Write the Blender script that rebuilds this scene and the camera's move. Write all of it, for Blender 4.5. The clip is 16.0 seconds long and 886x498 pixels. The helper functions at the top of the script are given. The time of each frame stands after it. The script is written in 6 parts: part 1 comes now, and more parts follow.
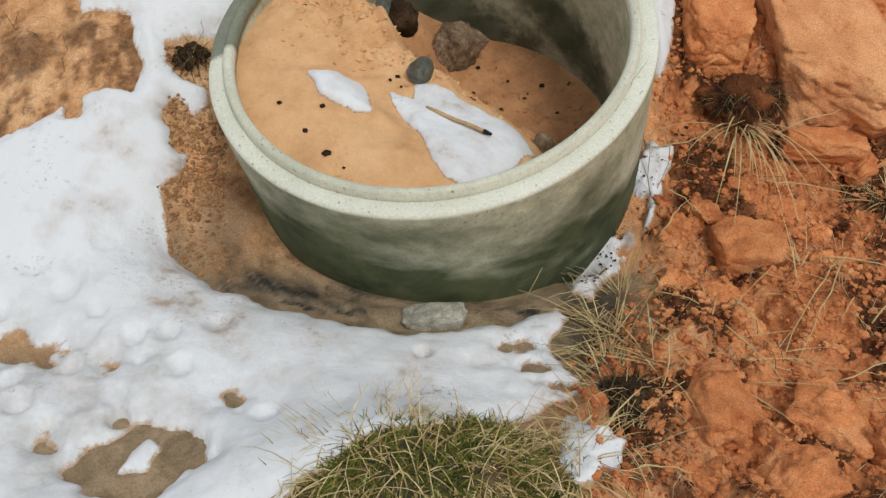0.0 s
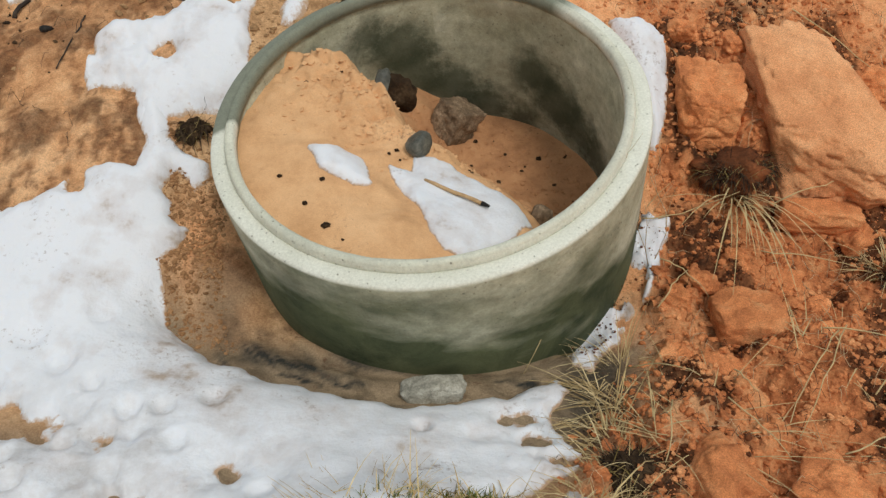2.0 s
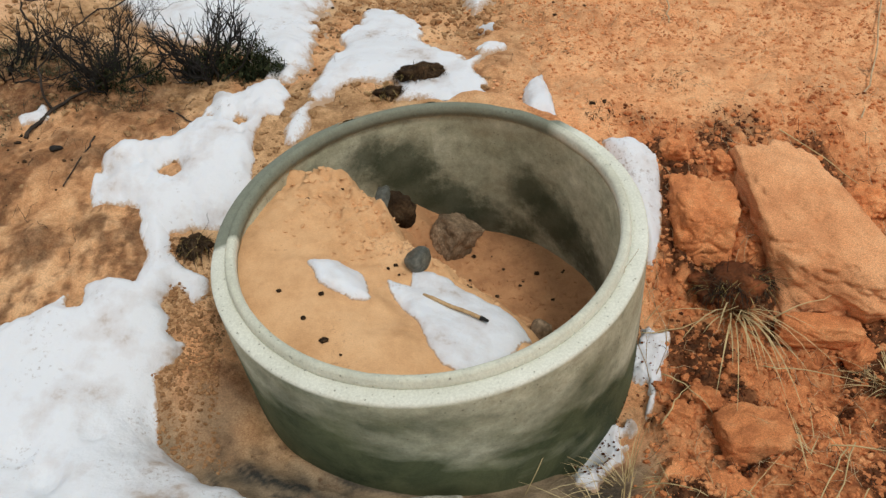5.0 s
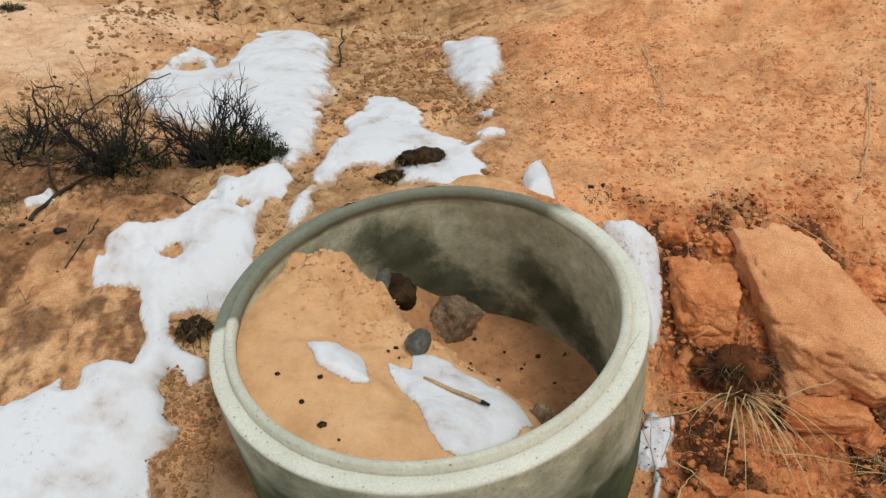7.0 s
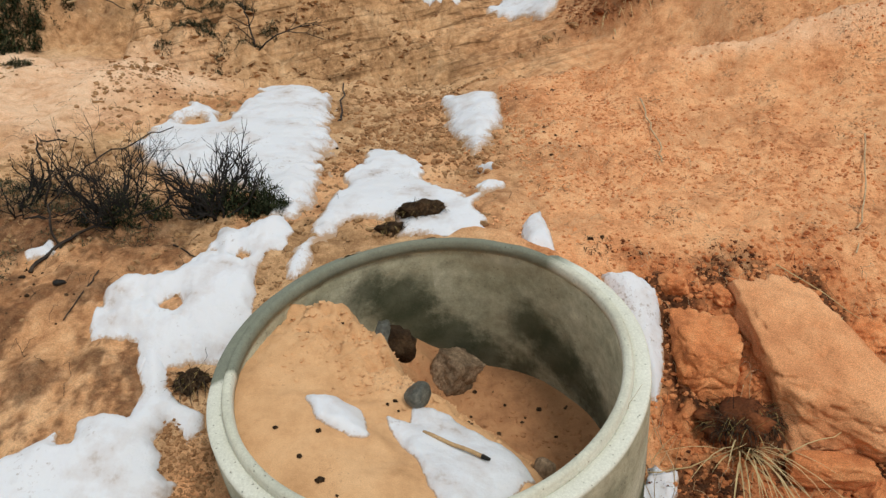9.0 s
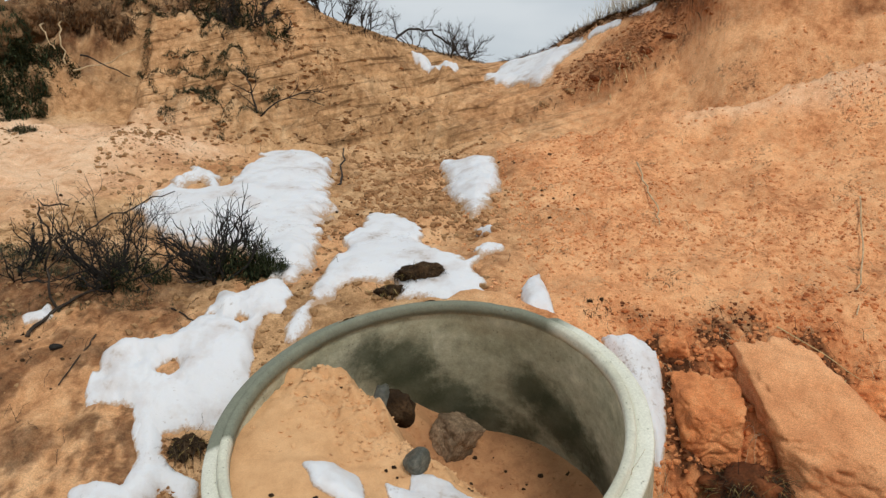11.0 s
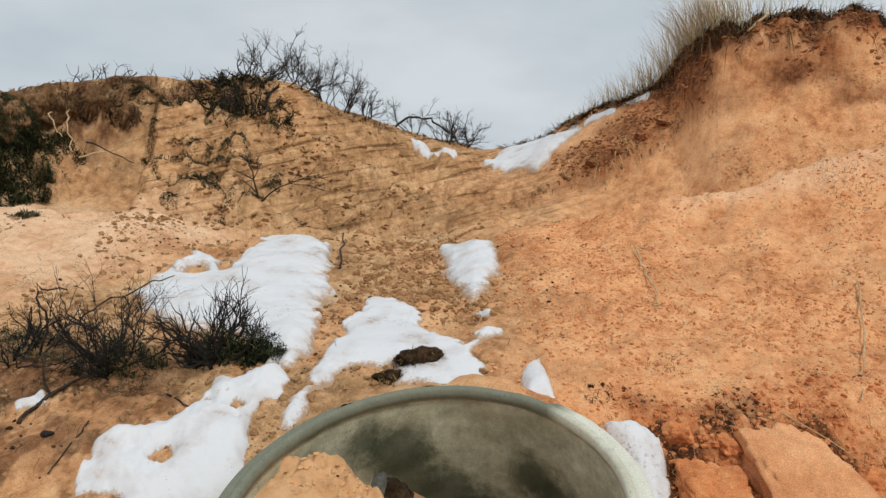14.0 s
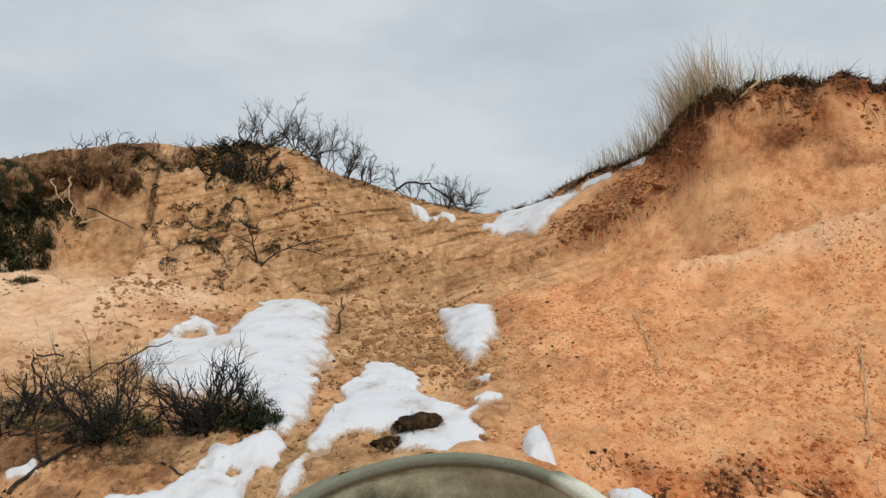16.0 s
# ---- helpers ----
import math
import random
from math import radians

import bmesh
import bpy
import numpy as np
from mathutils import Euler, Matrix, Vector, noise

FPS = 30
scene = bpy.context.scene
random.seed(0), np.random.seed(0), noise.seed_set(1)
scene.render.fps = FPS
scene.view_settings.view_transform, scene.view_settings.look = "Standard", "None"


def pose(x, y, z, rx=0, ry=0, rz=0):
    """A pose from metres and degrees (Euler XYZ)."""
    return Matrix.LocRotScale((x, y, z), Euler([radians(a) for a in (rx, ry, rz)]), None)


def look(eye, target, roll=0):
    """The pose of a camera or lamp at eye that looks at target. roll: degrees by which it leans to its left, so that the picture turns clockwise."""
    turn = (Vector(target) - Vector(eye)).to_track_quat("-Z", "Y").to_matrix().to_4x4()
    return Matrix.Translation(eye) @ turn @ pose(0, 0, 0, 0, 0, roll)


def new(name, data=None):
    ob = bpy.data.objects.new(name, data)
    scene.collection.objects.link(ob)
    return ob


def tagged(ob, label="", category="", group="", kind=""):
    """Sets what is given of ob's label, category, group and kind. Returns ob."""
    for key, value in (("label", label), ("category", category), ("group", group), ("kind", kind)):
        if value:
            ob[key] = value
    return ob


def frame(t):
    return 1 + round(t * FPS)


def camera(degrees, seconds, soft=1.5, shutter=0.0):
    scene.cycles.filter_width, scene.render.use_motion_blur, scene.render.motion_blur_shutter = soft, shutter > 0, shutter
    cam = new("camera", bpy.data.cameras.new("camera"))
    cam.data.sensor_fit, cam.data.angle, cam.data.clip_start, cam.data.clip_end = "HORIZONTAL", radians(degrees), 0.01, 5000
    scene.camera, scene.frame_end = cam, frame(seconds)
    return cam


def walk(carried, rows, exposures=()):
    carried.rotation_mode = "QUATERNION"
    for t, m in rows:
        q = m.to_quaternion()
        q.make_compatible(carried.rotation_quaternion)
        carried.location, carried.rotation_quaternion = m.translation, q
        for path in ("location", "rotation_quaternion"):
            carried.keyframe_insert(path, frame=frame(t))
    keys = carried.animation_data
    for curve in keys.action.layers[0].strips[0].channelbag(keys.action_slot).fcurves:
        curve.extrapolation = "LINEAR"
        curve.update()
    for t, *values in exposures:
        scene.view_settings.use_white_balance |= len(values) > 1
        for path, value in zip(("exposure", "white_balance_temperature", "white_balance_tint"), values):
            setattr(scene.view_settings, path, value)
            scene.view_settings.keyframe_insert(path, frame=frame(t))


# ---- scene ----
cam = camera(58.7, 16.0, soft=1.4)
EYE = 1.30
# seconds, pitch, yaw, roll: the camera tilts up where it stands
ROWS = [
    (0, -35.65, 0.19, 0.17),
    (0.5, -34.23, 0.16, 0.18),
    (1, -33.02, 0.15, 0.1),
    (1.5, -31.84, 0.09, 0.07),
    (2, -30.46, 0.08, 0.07),
    (2.5, -29.08, 0.02, 0.02),
    (3, -27.9, 0.01, 0.04),
    (3.5, -27.1, 0.0, 0.0),
    (4, -25.76, -0.03, -0.01),
    (4.2, -24.92, -0.04, 0.02),
    (6.5, -17.84, 0.02, 0.07),
    (7, -16.16, 0.04, 0.1),
    (7.5, -15.21, 0.03, 0.06),
    (8, -14.35, 0.03, 0.07),
    (8.5, -13.36, 0.04, 0.05),
    (9, -12.4, 0.03, 0.07),
    (11.5, -6.65, -0.04, -0.08),
    (12, -5.53, -0.04, -0.02),
    (12.5, -4.52, -0.06, -0.04),
    (13, -3.61, -0.09, -0.08),
    (13.5, -2.78, -0.1, -0.07),
    (14, -1.73, -0.11, -0.09),
    (14.5, -0.71, -0.12, -0.14),
    (15, 0.45, -0.14, -0.19),
    (15.5, 1.54, -0.14, -0.12),
    (16, 2.92, -0.21, -0.32),
]
walk(cam, [(t, pose(0, 0, EYE, 90 + p, 0, y) @ pose(0, 0, 0, 0, 0, r)) for t, p, y, r in ROWS])

# ---- world and light: a bright overcast sky ----
SUN_EL, SUN_AZ = radians(46), radians(156)
world = bpy.data.worlds.new("sky")
scene.world = world
world.use_nodes = True
wn, wl = world.node_tree.nodes, world.node_tree.links
wn.clear()
w_out, w_bg = wn.new("ShaderNodeOutputWorld"), wn.new("ShaderNodeBackground")
w_sky = wn.new("ShaderNodeTexSky")
w_sky.sky_type, w_sky.sun_disc = "NISHITA", False
w_sky.sun_elevation, w_sky.sun_rotation = SUN_EL, SUN_AZ
w_sky.air_density, w_sky.dust_density = 1.0, 2.0
w_co, w_map = wn.new("ShaderNodeTexCoord"), wn.new("ShaderNodeMapping")
w_map.inputs["Scale"].default_value = (1.0, 1.0, 2.6)
w_noise, w_ramp = wn.new("ShaderNodeTexNoise"), wn.new("ShaderNodeValToRGB")
w_noise.inputs["Scale"].default_value, w_noise.inputs["Detail"].default_value = 3.2, 4.0
w_ramp.color_ramp.elements[0].position, w_ramp.color_ramp.elements[0].color = 0.36, (5.5, 6.15, 6.65, 1)
w_ramp.color_ramp.elements[1].position, w_ramp.color_ramp.elements[1].color = 0.66, (7.2, 7.65, 7.95, 1)
w_mix = wn.new("ShaderNodeMix")
w_mix.data_type = "RGBA"
w_mix.inputs["Factor"].default_value = 0.93
wl.new(w_co.outputs["Generated"], w_map.inputs["Vector"])
wl.new(w_map.outputs["Vector"], w_noise.inputs["Vector"])
wl.new(w_noise.outputs["Fac"], w_ramp.inputs["Fac"])
wl.new(w_sky.outputs["Color"], w_mix.inputs["A"])
wl.new(w_ramp.outputs["Color"], w_mix.inputs["B"])
wl.new(w_mix.outputs["Result"], w_bg.inputs["Color"])
w_bg.inputs["Strength"].default_value = 0.1
wl.new(w_bg.outputs["Background"], w_out.inputs["Surface"])
sun_data = bpy.data.lights.new("sun", "SUN")
sun_data.energy, sun_data.angle, sun_data.color = 1.75, radians(14), (1.0, 0.96, 0.9)
sun = new("sun", sun_data)
sun.matrix_world = look((0, 0, 20), (math.sin(SUN_AZ) * -20 / math.tan(SUN_EL), math.cos(SUN_AZ) * -20 / math.tan(SUN_EL), 0))
scene.view_settings.exposure = -0.10

# ---- the lie of the land ----
def hash01(i, j, seed):
    h = (i.astype(np.int64) * 374761393 + j.astype(np.int64) * 668265263 + seed * 982451653) & 0x7FFFFFFF
    h = ((h ^ (h >> 13)) * 1274126177) & 0x7FFFFFFF
    return ((h ^ (h >> 16)) & 0xFFFFF) / 1048575.0


def vnoise(x, y, seed=0):
    """Smooth value noise, -1 to 1."""
    i, j = np.floor(x), np.floor(y)
    u, v = x - i, y - j
    u, v = u * u * (3 - 2 * u), v * v * (3 - 2 * v)
    a, b = hash01(i, j, seed), hash01(i + 1, j, seed)
    c, d = hash01(i, j + 1, seed), hash01(i + 1, j + 1, seed)
    return 2 * ((a * (1 - u) + b * u) * (1 - v) + (c * (1 - u) + d * u) * v) - 1


def fbm(x, y, scale, octaves=4, seed=0, gain=0.5):
    """Rough noise; scale is the largest lump's size in metres."""
    total, amp, f = 0.0, 1.0, 1.0 / scale
    for k in range(octaves):
        ca, sa = math.cos(k * 1.1), math.sin(k * 1.1)
        total = total + amp * vnoise((x * ca - y * sa) * f + 7.3 * k, (x * sa + y * ca) * f - 3.1 * k, seed + k)
        amp, f = amp * gain, f * 2.03
    return total


def lumps(x, y, scale, octaves=4, seed=0):
    """Billowy noise, 0 to about 1: rounded crumbs with creases between."""
    total, amp, f = 0.0, 0.5, 1.0 / scale
    for k in range(octaves):
        ca, sa = math.cos(k * 0.9 + 0.4), math.sin(k * 0.9 + 0.4)
        total = total + amp * np.abs(vnoise((x * ca - y * sa) * f + 5.7 * k, (x * sa + y * ca) * f + 9.2 * k, seed + k)) ** 0.8
        amp, f = amp * 0.52, f * 2.1
    return total


def step(a, b, v):
    t = np.clip((v - a) / (b - a), 0, 1)
    return t * t * (3 - 2 * t)


# the crest of the dune and the foot of its scarp, west to east: x, y, z
TOP = np.array([(-9, 6.2, 2.2), (-3.18, 5.4, 2.14), (-2.85, 5.5, 2.29), (-2.33, 5.6, 2.34), (-1.73, 5.6, 2.34), (-1.33, 5.6, 2.37), (-1.02, 5.7, 2.31),
                (-0.76, 5.9, 2.16), (-0.35, 6.2, 2.07), (0.34, 6.6, 1.95), (0.58, 6.6, 1.95), (0.82, 6.3, 2.02), (1.09, 6.0, 2.16), (1.45, 5.4, 2.24),
                (1.56, 5.1, 2.43), (1.75, 5.0, 2.53), (2.15, 4.9, 2.63), (2.76, 4.8, 2.53), (9, 5.2, 2.5)])
FOOT = np.array([(-9, 4.4, 1.3), (-2.45, 4.4, 1.41), (-1.91, 4.6, 1.4), (-1.27, 4.7, 1.25), (-0.59, 4.6, 1.21), (-0.1, 4.7, 1.21), (0.3, 4.6, 1.26),
                 (0.7, 4.45, 1.32), (1.21, 4.3, 1.37), (1.57, 4.2, 1.36), (2.0, 4.15, 1.53), (2.33, 4.1, 1.62), (9, 4.1, 1.6)])
RING_AT = np.array((-0.0457, 1.9773, 0.5711))
RING_UP = np.array((-0.10196, -0.37544, 0.92122))
RING_Y = np.array((0.0, RING_UP[2], -RING_UP[1])) / math.hypot(RING_UP[1], RING_UP[2])
RING_X = np.cross(RING_Y, RING_UP)


# the undercut edge of the gully, in plan
LIP = np.array([(0.25, 5.02), (0.40, 5.09), (0.68, 5.19), (0.84, 5.27), (1.05, 5.18), (1.30, 5.10), (1.49, 5.0), (1.7, 4.9)])


def gully_lip(x):
    return np.interp(x, LIP[:, 0], LIP[:, 1]) + 0.035 * fbm(x, x * 0, 0.3, 3, 14)


def rubble(x, y):
    """How much broken red soil lies here, 0 to 1."""
    edge = 0.54 - 0.27 * step(1.75, 1.25, y) + 0.08 * fbm(x, y, 0.35, 3, 40)
    return step(edge - 0.03, edge + 0.14, x) * step(2.72, 2.40, y + 0.15 * fbm(x, y, 0.3, 2, 41)) * step(0.3, 0.7, y) * step(2.5, 1.9, x)


def scarp_band(k):
    return step(0.25, 0.5, k) * step(0.98, 0.85, k)


def ground(x, y):
    """The height of the land at x, y."""
    x, y = np.asarray(x, float), np.asarray(y, float)
    wob = 0.06 * fbm(x, y * 0.5, 0.5, 3, 11)
    yt, zt = np.interp(x, TOP[:, 0], TOP[:, 1]), np.interp(x, TOP[:, 0], TOP[:, 2])
    yf, zf = np.interp(x, FOOT[:, 0], FOOT[:, 1]) + wob, np.interp(x, FOOT[:, 0], FOOT[:, 2])
    cave = step(-1.82, -1.98, x + 0.03 * fbm(x, y, 0.2, 2, 13)) * step(-3.2, -2.9, x)
    yf, zf = yf + 0.30 * cave, zf + 0.02 * cave
    # the bank that the ring stands in
    near = np.exp(-np.abs((x + 0.05) / 0.66) ** 4)
    late = 0.20 * near * step(2.45, 2.0, y)
    yy = y - late
    b = np.interp(yy, (-50, 1.38, 1.62, 1.85, 2.1, 2.35, 2.6, 3.0), (0, 0, 0.05, 0.17, 0.37, 0.57, 0.73, 0.86))
    b = b - 0.10 * step(0.45, 0.75, x) * step(1.5, 1.9, y) * step(2.7, 2.2, y)
    shelf = 0.86 + (zf - 0.86) * np.clip((y - 3.0) / (yf - 3.0), 0, 1)
    z = np.where(y < 3.0, b, shelf)
    # scarp: slumped below, steep above
    k = np.clip((y - yf) / (yt - yf), 0, 1)
    east = step(0.7, 1.3, x)
    rise = (1 - east) * (0.55 * k + 0.45 * step(0.0, 1.0, k)) + east * (0.25 * k + 0.75 * step(0.05, 0.95, k))
    z = np.where(y > yf, zf + (zt - zf) * rise, z)
    # beyond the crest the dune falls away gently
    z = np.where(y > yt, zt - 0.10 * np.minimum(y - yt, 8) + 0.0 * y, z)
    # the talus stands a little proud of the smooth cut face behind it
    z = z + (0.075 + 0.05 * step(1.1, 1.6, x)) * step(0.75, 1.15, x) * (step(yf - 0.35, yf - 0.05, y) * step(yf + 0.02, yf - 0.03, y) - 0.6 * step(yf, yf + 0.06, y) * step(yf + 0.35, yf + 0.1, y))
    # undercut edge of the gully
    line = gully_lip(x)
    z = z - (0.05 + 0.09 * step(0.6, 1.0, x)) * step(line + 0.02, line - 0.05, y) * step(4.2, 4.85, y) * step(0.28, 0.5, x) * step(1.66, 1.5, x)
    z = z + 0.05 * (lumps(x, y, 0.10, 3, 23) - 0.25) * step(line - 0.02, line + 0.04, y) * step(line + 0.34, line + 0.16, y) * step(0.6, 0.9, x) * step(1.66, 1.5, x)
    # hollows under the eastern crest
    z = z + 0.05 * east * scarp_band(k) * fbm(x, z * 1.3, 0.42, 4, 15)
    # bulges that break out below the eastern crest
    for bx, by, ra, rb, up in ((1.95, 4.68, 0.20, 0.09, 0.13), (1.70, 4.76, 0.12, 0.07, 0.07), (2.38, 4.62, 0.22, 0.07, 0.08)):
        z = z + up * np.exp(-(((x - bx) / ra) ** 2 + ((y - by) / rb) ** 2) ** 2) * (0.75 + 0.5 * lumps(x, y, 0.14, 3, 72))
    # relief
    scarp = step(0.02, 0.25, k) * step(1.0, 0.8, k)
    layered = np.abs(vnoise(x * 1.1 + 0.3 * y, (z + 0.10 * x) * 16, 21)) - 0.4
    r = rubble(x, y)
    flat = step(2.2, 1.2, np.abs(x)) * step(2.0, 1.5, y)
    z = z + 0.11 * scarp * layered * (1 - 0.75 * east) * (1 - 0.8 * step(-0.4, 0.2, x))
    # cross-bedded ledges: thin beds that rise to the east
    for tilt, thick, amp, sd in ((0.34, 0.060, 1.5, 24), (0.10, 0.080, 1.2, 26)):
        ph = (z - tilt * x + 0.035 * fbm(x, y, 0.45, 3, sd)) / thick
        f = ph - np.floor(ph)
        where = step(-0.5, -0.15, x) * step(0.75, 0.45, x) if tilt > 0.2 else step(-1.9, -1.5, x) * step(0.1, -0.4, x)
        where = where * step(0.0, 0.08, k) * step(1.0, 0.7, k) * step(-0.35, 0.25, fbm(x, z * 2.2, 0.35, 3, sd + 1))
        z = z + amp * where * thick * (step(0.45, 1.0, f) - f)
    # crumbled ledges and hollows in the cut face
    calm = 1 - 0.85 * step(-0.1, 0.35, x) * step(1.75, 1.5, x)
    z = z + scarp * (1 - 0.6 * east) * calm * (0.22 * (lumps(x, z * 1.6, 0.34, 2, 16) - 0.4) + 0.17 * (lumps(x, z * 1.7, 0.13, 2, 17) - 0.35) + 0.06 * (lumps(x, z * 1.4, 0.045, 2, 19) - 0.35))
    z = z + east * step(0.62, 0.8, k) * step(1.02, 0.93, k) * 0.26 * (lumps(x, z * 1.4, 0.20, 4, 18) - 0.4) * step(1.45, 1.7, x)
    z = z + 0.03 * step(2.4, 3.2, y) * fbm(x, y, 0.55, 4, 5) * (1 - 0.4 * scarp) * step(12, 8, y)
    z = z + (0.06 * step(2.4, 3.0, y) + 0.05 * step(-0.82, -1.0, x) * step(2.0, 2.2, y) * step(3.0, 2.6, y)) * step(5.2, 4.5, y) * (lumps(x, y, 0.15, 5, 6) - 0.3)
    z = z + 0.008 * fbm(x, y, 0.12, 4, 7)
    z = z + r * (0.15 * (lumps(x, y, 0.26, 2, 8) - 0.2) + 0.085 * (lumps(x, y, 0.085, 3, 9) - 0.25) + 0.020 * (lumps(x, y, 0.030, 2, 10) - 0.3))
    # smooth wet runnel round the front of the ring
    d = np.hypot((x + 0.05) / 1.12, y - 1.93)
    run = step(0.86, 0.62, d) * step(2.0, 1.75, y) * (1 - r)
    z = z * (1 - run) + run * (-0.01 + 0.010 * np.sin(d * 60 + 3 * fbm(x, y, 0.3, 2, 12)) * 0.5 + 0.25 * step(1.72, 2.0, y) * step(-0.35, -0.7, x))
    # sand banked against the back of the ring's rim
    dx, dy = x - RING_AT[0], y - RING_AT[1]
    zp = RING_AT[2] - (RING_UP[0] * dx + RING_UP[1] * dy) / RING_UP[2]
    rr, rv = np.hypot(dx, dy / RING_UP[2]), dy / RING_UP[2]
    bank = step(0.50, 0.53, rr) * step(0.70, 0.57, rr + 0.03 * fbm(x, y, 0.12, 3, 27)) * step(0.28, 0.42, rv)
    z = z + bank * np.maximum(0.0, zp + 0.012 + 0.010 * fbm(x, y, 0.10, 3, 28) - z)
    # hollow washed out under the ring
    z = z - 0.09 * np.exp(-(((x - 0.37) / 0.055) ** 2 + ((y - 1.74) / 0.05) ** 2))
    # turf mound at the feet
    z = z + 0.13 * np.exp(-(((x + 0.05) / 0.29) ** 2 + ((y - 0.97) / 0.16) ** 2) ** 1.5)
    far = step(25, 60, np.hypot(x, y))
    return z * (1 - far) + far * (0.5 + 0.35 * fbm(x, y, 40, 3, 3))


# ---- materials ----
def nodes_of(name, rough=0.9, spec=0.3):
    m = bpy.data.materials.new(name)
    m.use_nodes = True
    nt = m.node_tree
    b = nt.nodes["Principled BSDF"]
    b.inputs["Roughness"].default_value = rough
    b.inputs["Specular IOR Level"].default_value = spec
    return m, nt, b


def noise_node(nt, scale, detail=5, rough=0.6, vec=None, dist=0.0):
    n = nt.nodes.new("ShaderNodeTexNoise")
    n.inputs["Scale"].default_value, n.inputs["Detail"].default_value, n.inputs["Roughness"].default_value = scale, detail, rough
    n.inputs["Distortion"].default_value = dist
    if vec is None:
        vec = nt.nodes.new("ShaderNodeTexCoord").outputs["Object"]
    nt.links.new(vec, n.inputs["Vector"])
    return n.outputs["Fac"]


def ramp(nt, fac, stops):
    r = nt.nodes.new("ShaderNodeValToRGB")
    e = r.color_ramp.elements
    while len(e) < len(stops):
        e.new(0.5)
    for k, (p, c) in enumerate(stops):
        e[k].position, e[k].color = p, (*c, 1) if len(c) == 3 else c
    nt.links.new(fac, r.inputs["Fac"])
    return r.outputs["Color"]


def mixc(nt, fac, a, b, mode="MIX"):
    n = nt.nodes.new("ShaderNodeMix")
    n.data_type, n.blend_type = "RGBA", mode
    for key, v in (("Factor", fac), ("A", a), ("B", b)):
        if hasattr(v, "links"):
            nt.links.new(v, n.inputs[key])
        else:
            n.inputs[key].default_value = v if key == "Factor" else (*v, 1)
    return n.outputs["Result"]


def maths(nt, op, a, b=0.0, clamp=False):
    n = nt.nodes.new("ShaderNodeMath")
    n.operation, n.use_clamp = op, clamp
    for k, v in enumerate((a, b)):
        if hasattr(v, "links"):
            nt.links.new(v, n.inputs[k])
        else:
            n.inputs[k].default_value = v
    return n.outputs[0]


def bump(nt, b, fac, strength, distance, under=None):
    n = nt.nodes.new("ShaderNodeBump")
    n.inputs["Strength"].default_value, n.inputs["Distance"].default_value = strength, distance
    nt.links.new(fac, n.inputs["Height"])
    if under is not None:
        nt.links.new(under, n.inputs["Normal"])
    nt.links.new(n.outputs["Normal"], b.inputs["Normal"])
    return n.outputs["Normal"]


def speckled(name, dark, mid, light, scale, fine, rough=0.9, strength=0.6, distance=0.006, spec=0.3):
    """A rough mineral or plant surface: broad blotches, fine grain and relief."""
    m, nt, b = nodes_of(name, rough, spec)
    c = ramp(nt, noise_node(nt, scale, 6, 0.65), ((0.30, dark), (0.5, mid), (0.70, light)))
    g = ramp(nt, noise_node(nt, fine, 3, 0.7), ((0.25, (0.55, 0.55, 0.55)), (0.75, (1.3, 1.3, 1.3))))
    c = mixc(nt, 1.0, c, g, "MULTIPLY")
    oi = nt.nodes.new("ShaderNodeObjectInfo")
    v = ramp(nt, oi.outputs["Random"], ((0.0, (0.88, 0.86, 0.84)), (1.0, (1.1, 1.1, 1.1))))
    c = mixc(nt, 1.0, c, v, "MULTIPLY")
    nt.links.new(c, b.inputs["Base Color"])
    n0 = bump(nt, b, noise_node(nt, scale * 3.5, 6, 0.7), strength, distance * 2.2)
    n1 = bump(nt, b, noise_node(nt, fine * 0.35, 6, 0.65), strength, distance, n0)
    bump(nt, b, noise_node(nt, fine * 1.6, 3, 0.7), strength * 0.7, distance * 0.3, n1)
    return m


TAN_D, TAN_M, TAN_L = (0.34, 0.190, 0.088), (0.57, 0.340, 0.168), (0.75, 0.490, 0.270)
ORANGE_D, ORANGE_M, ORANGE_L = (0.55, 0.220, 0.088), (0.80, 0.380, 0.170), (0.90, 0.500, 0.250)
RED_D, RED_M, RED_L = (0.42, 0.135, 0.050), (0.74, 0.280, 0.105), (0.88, 0.43, 0.19)


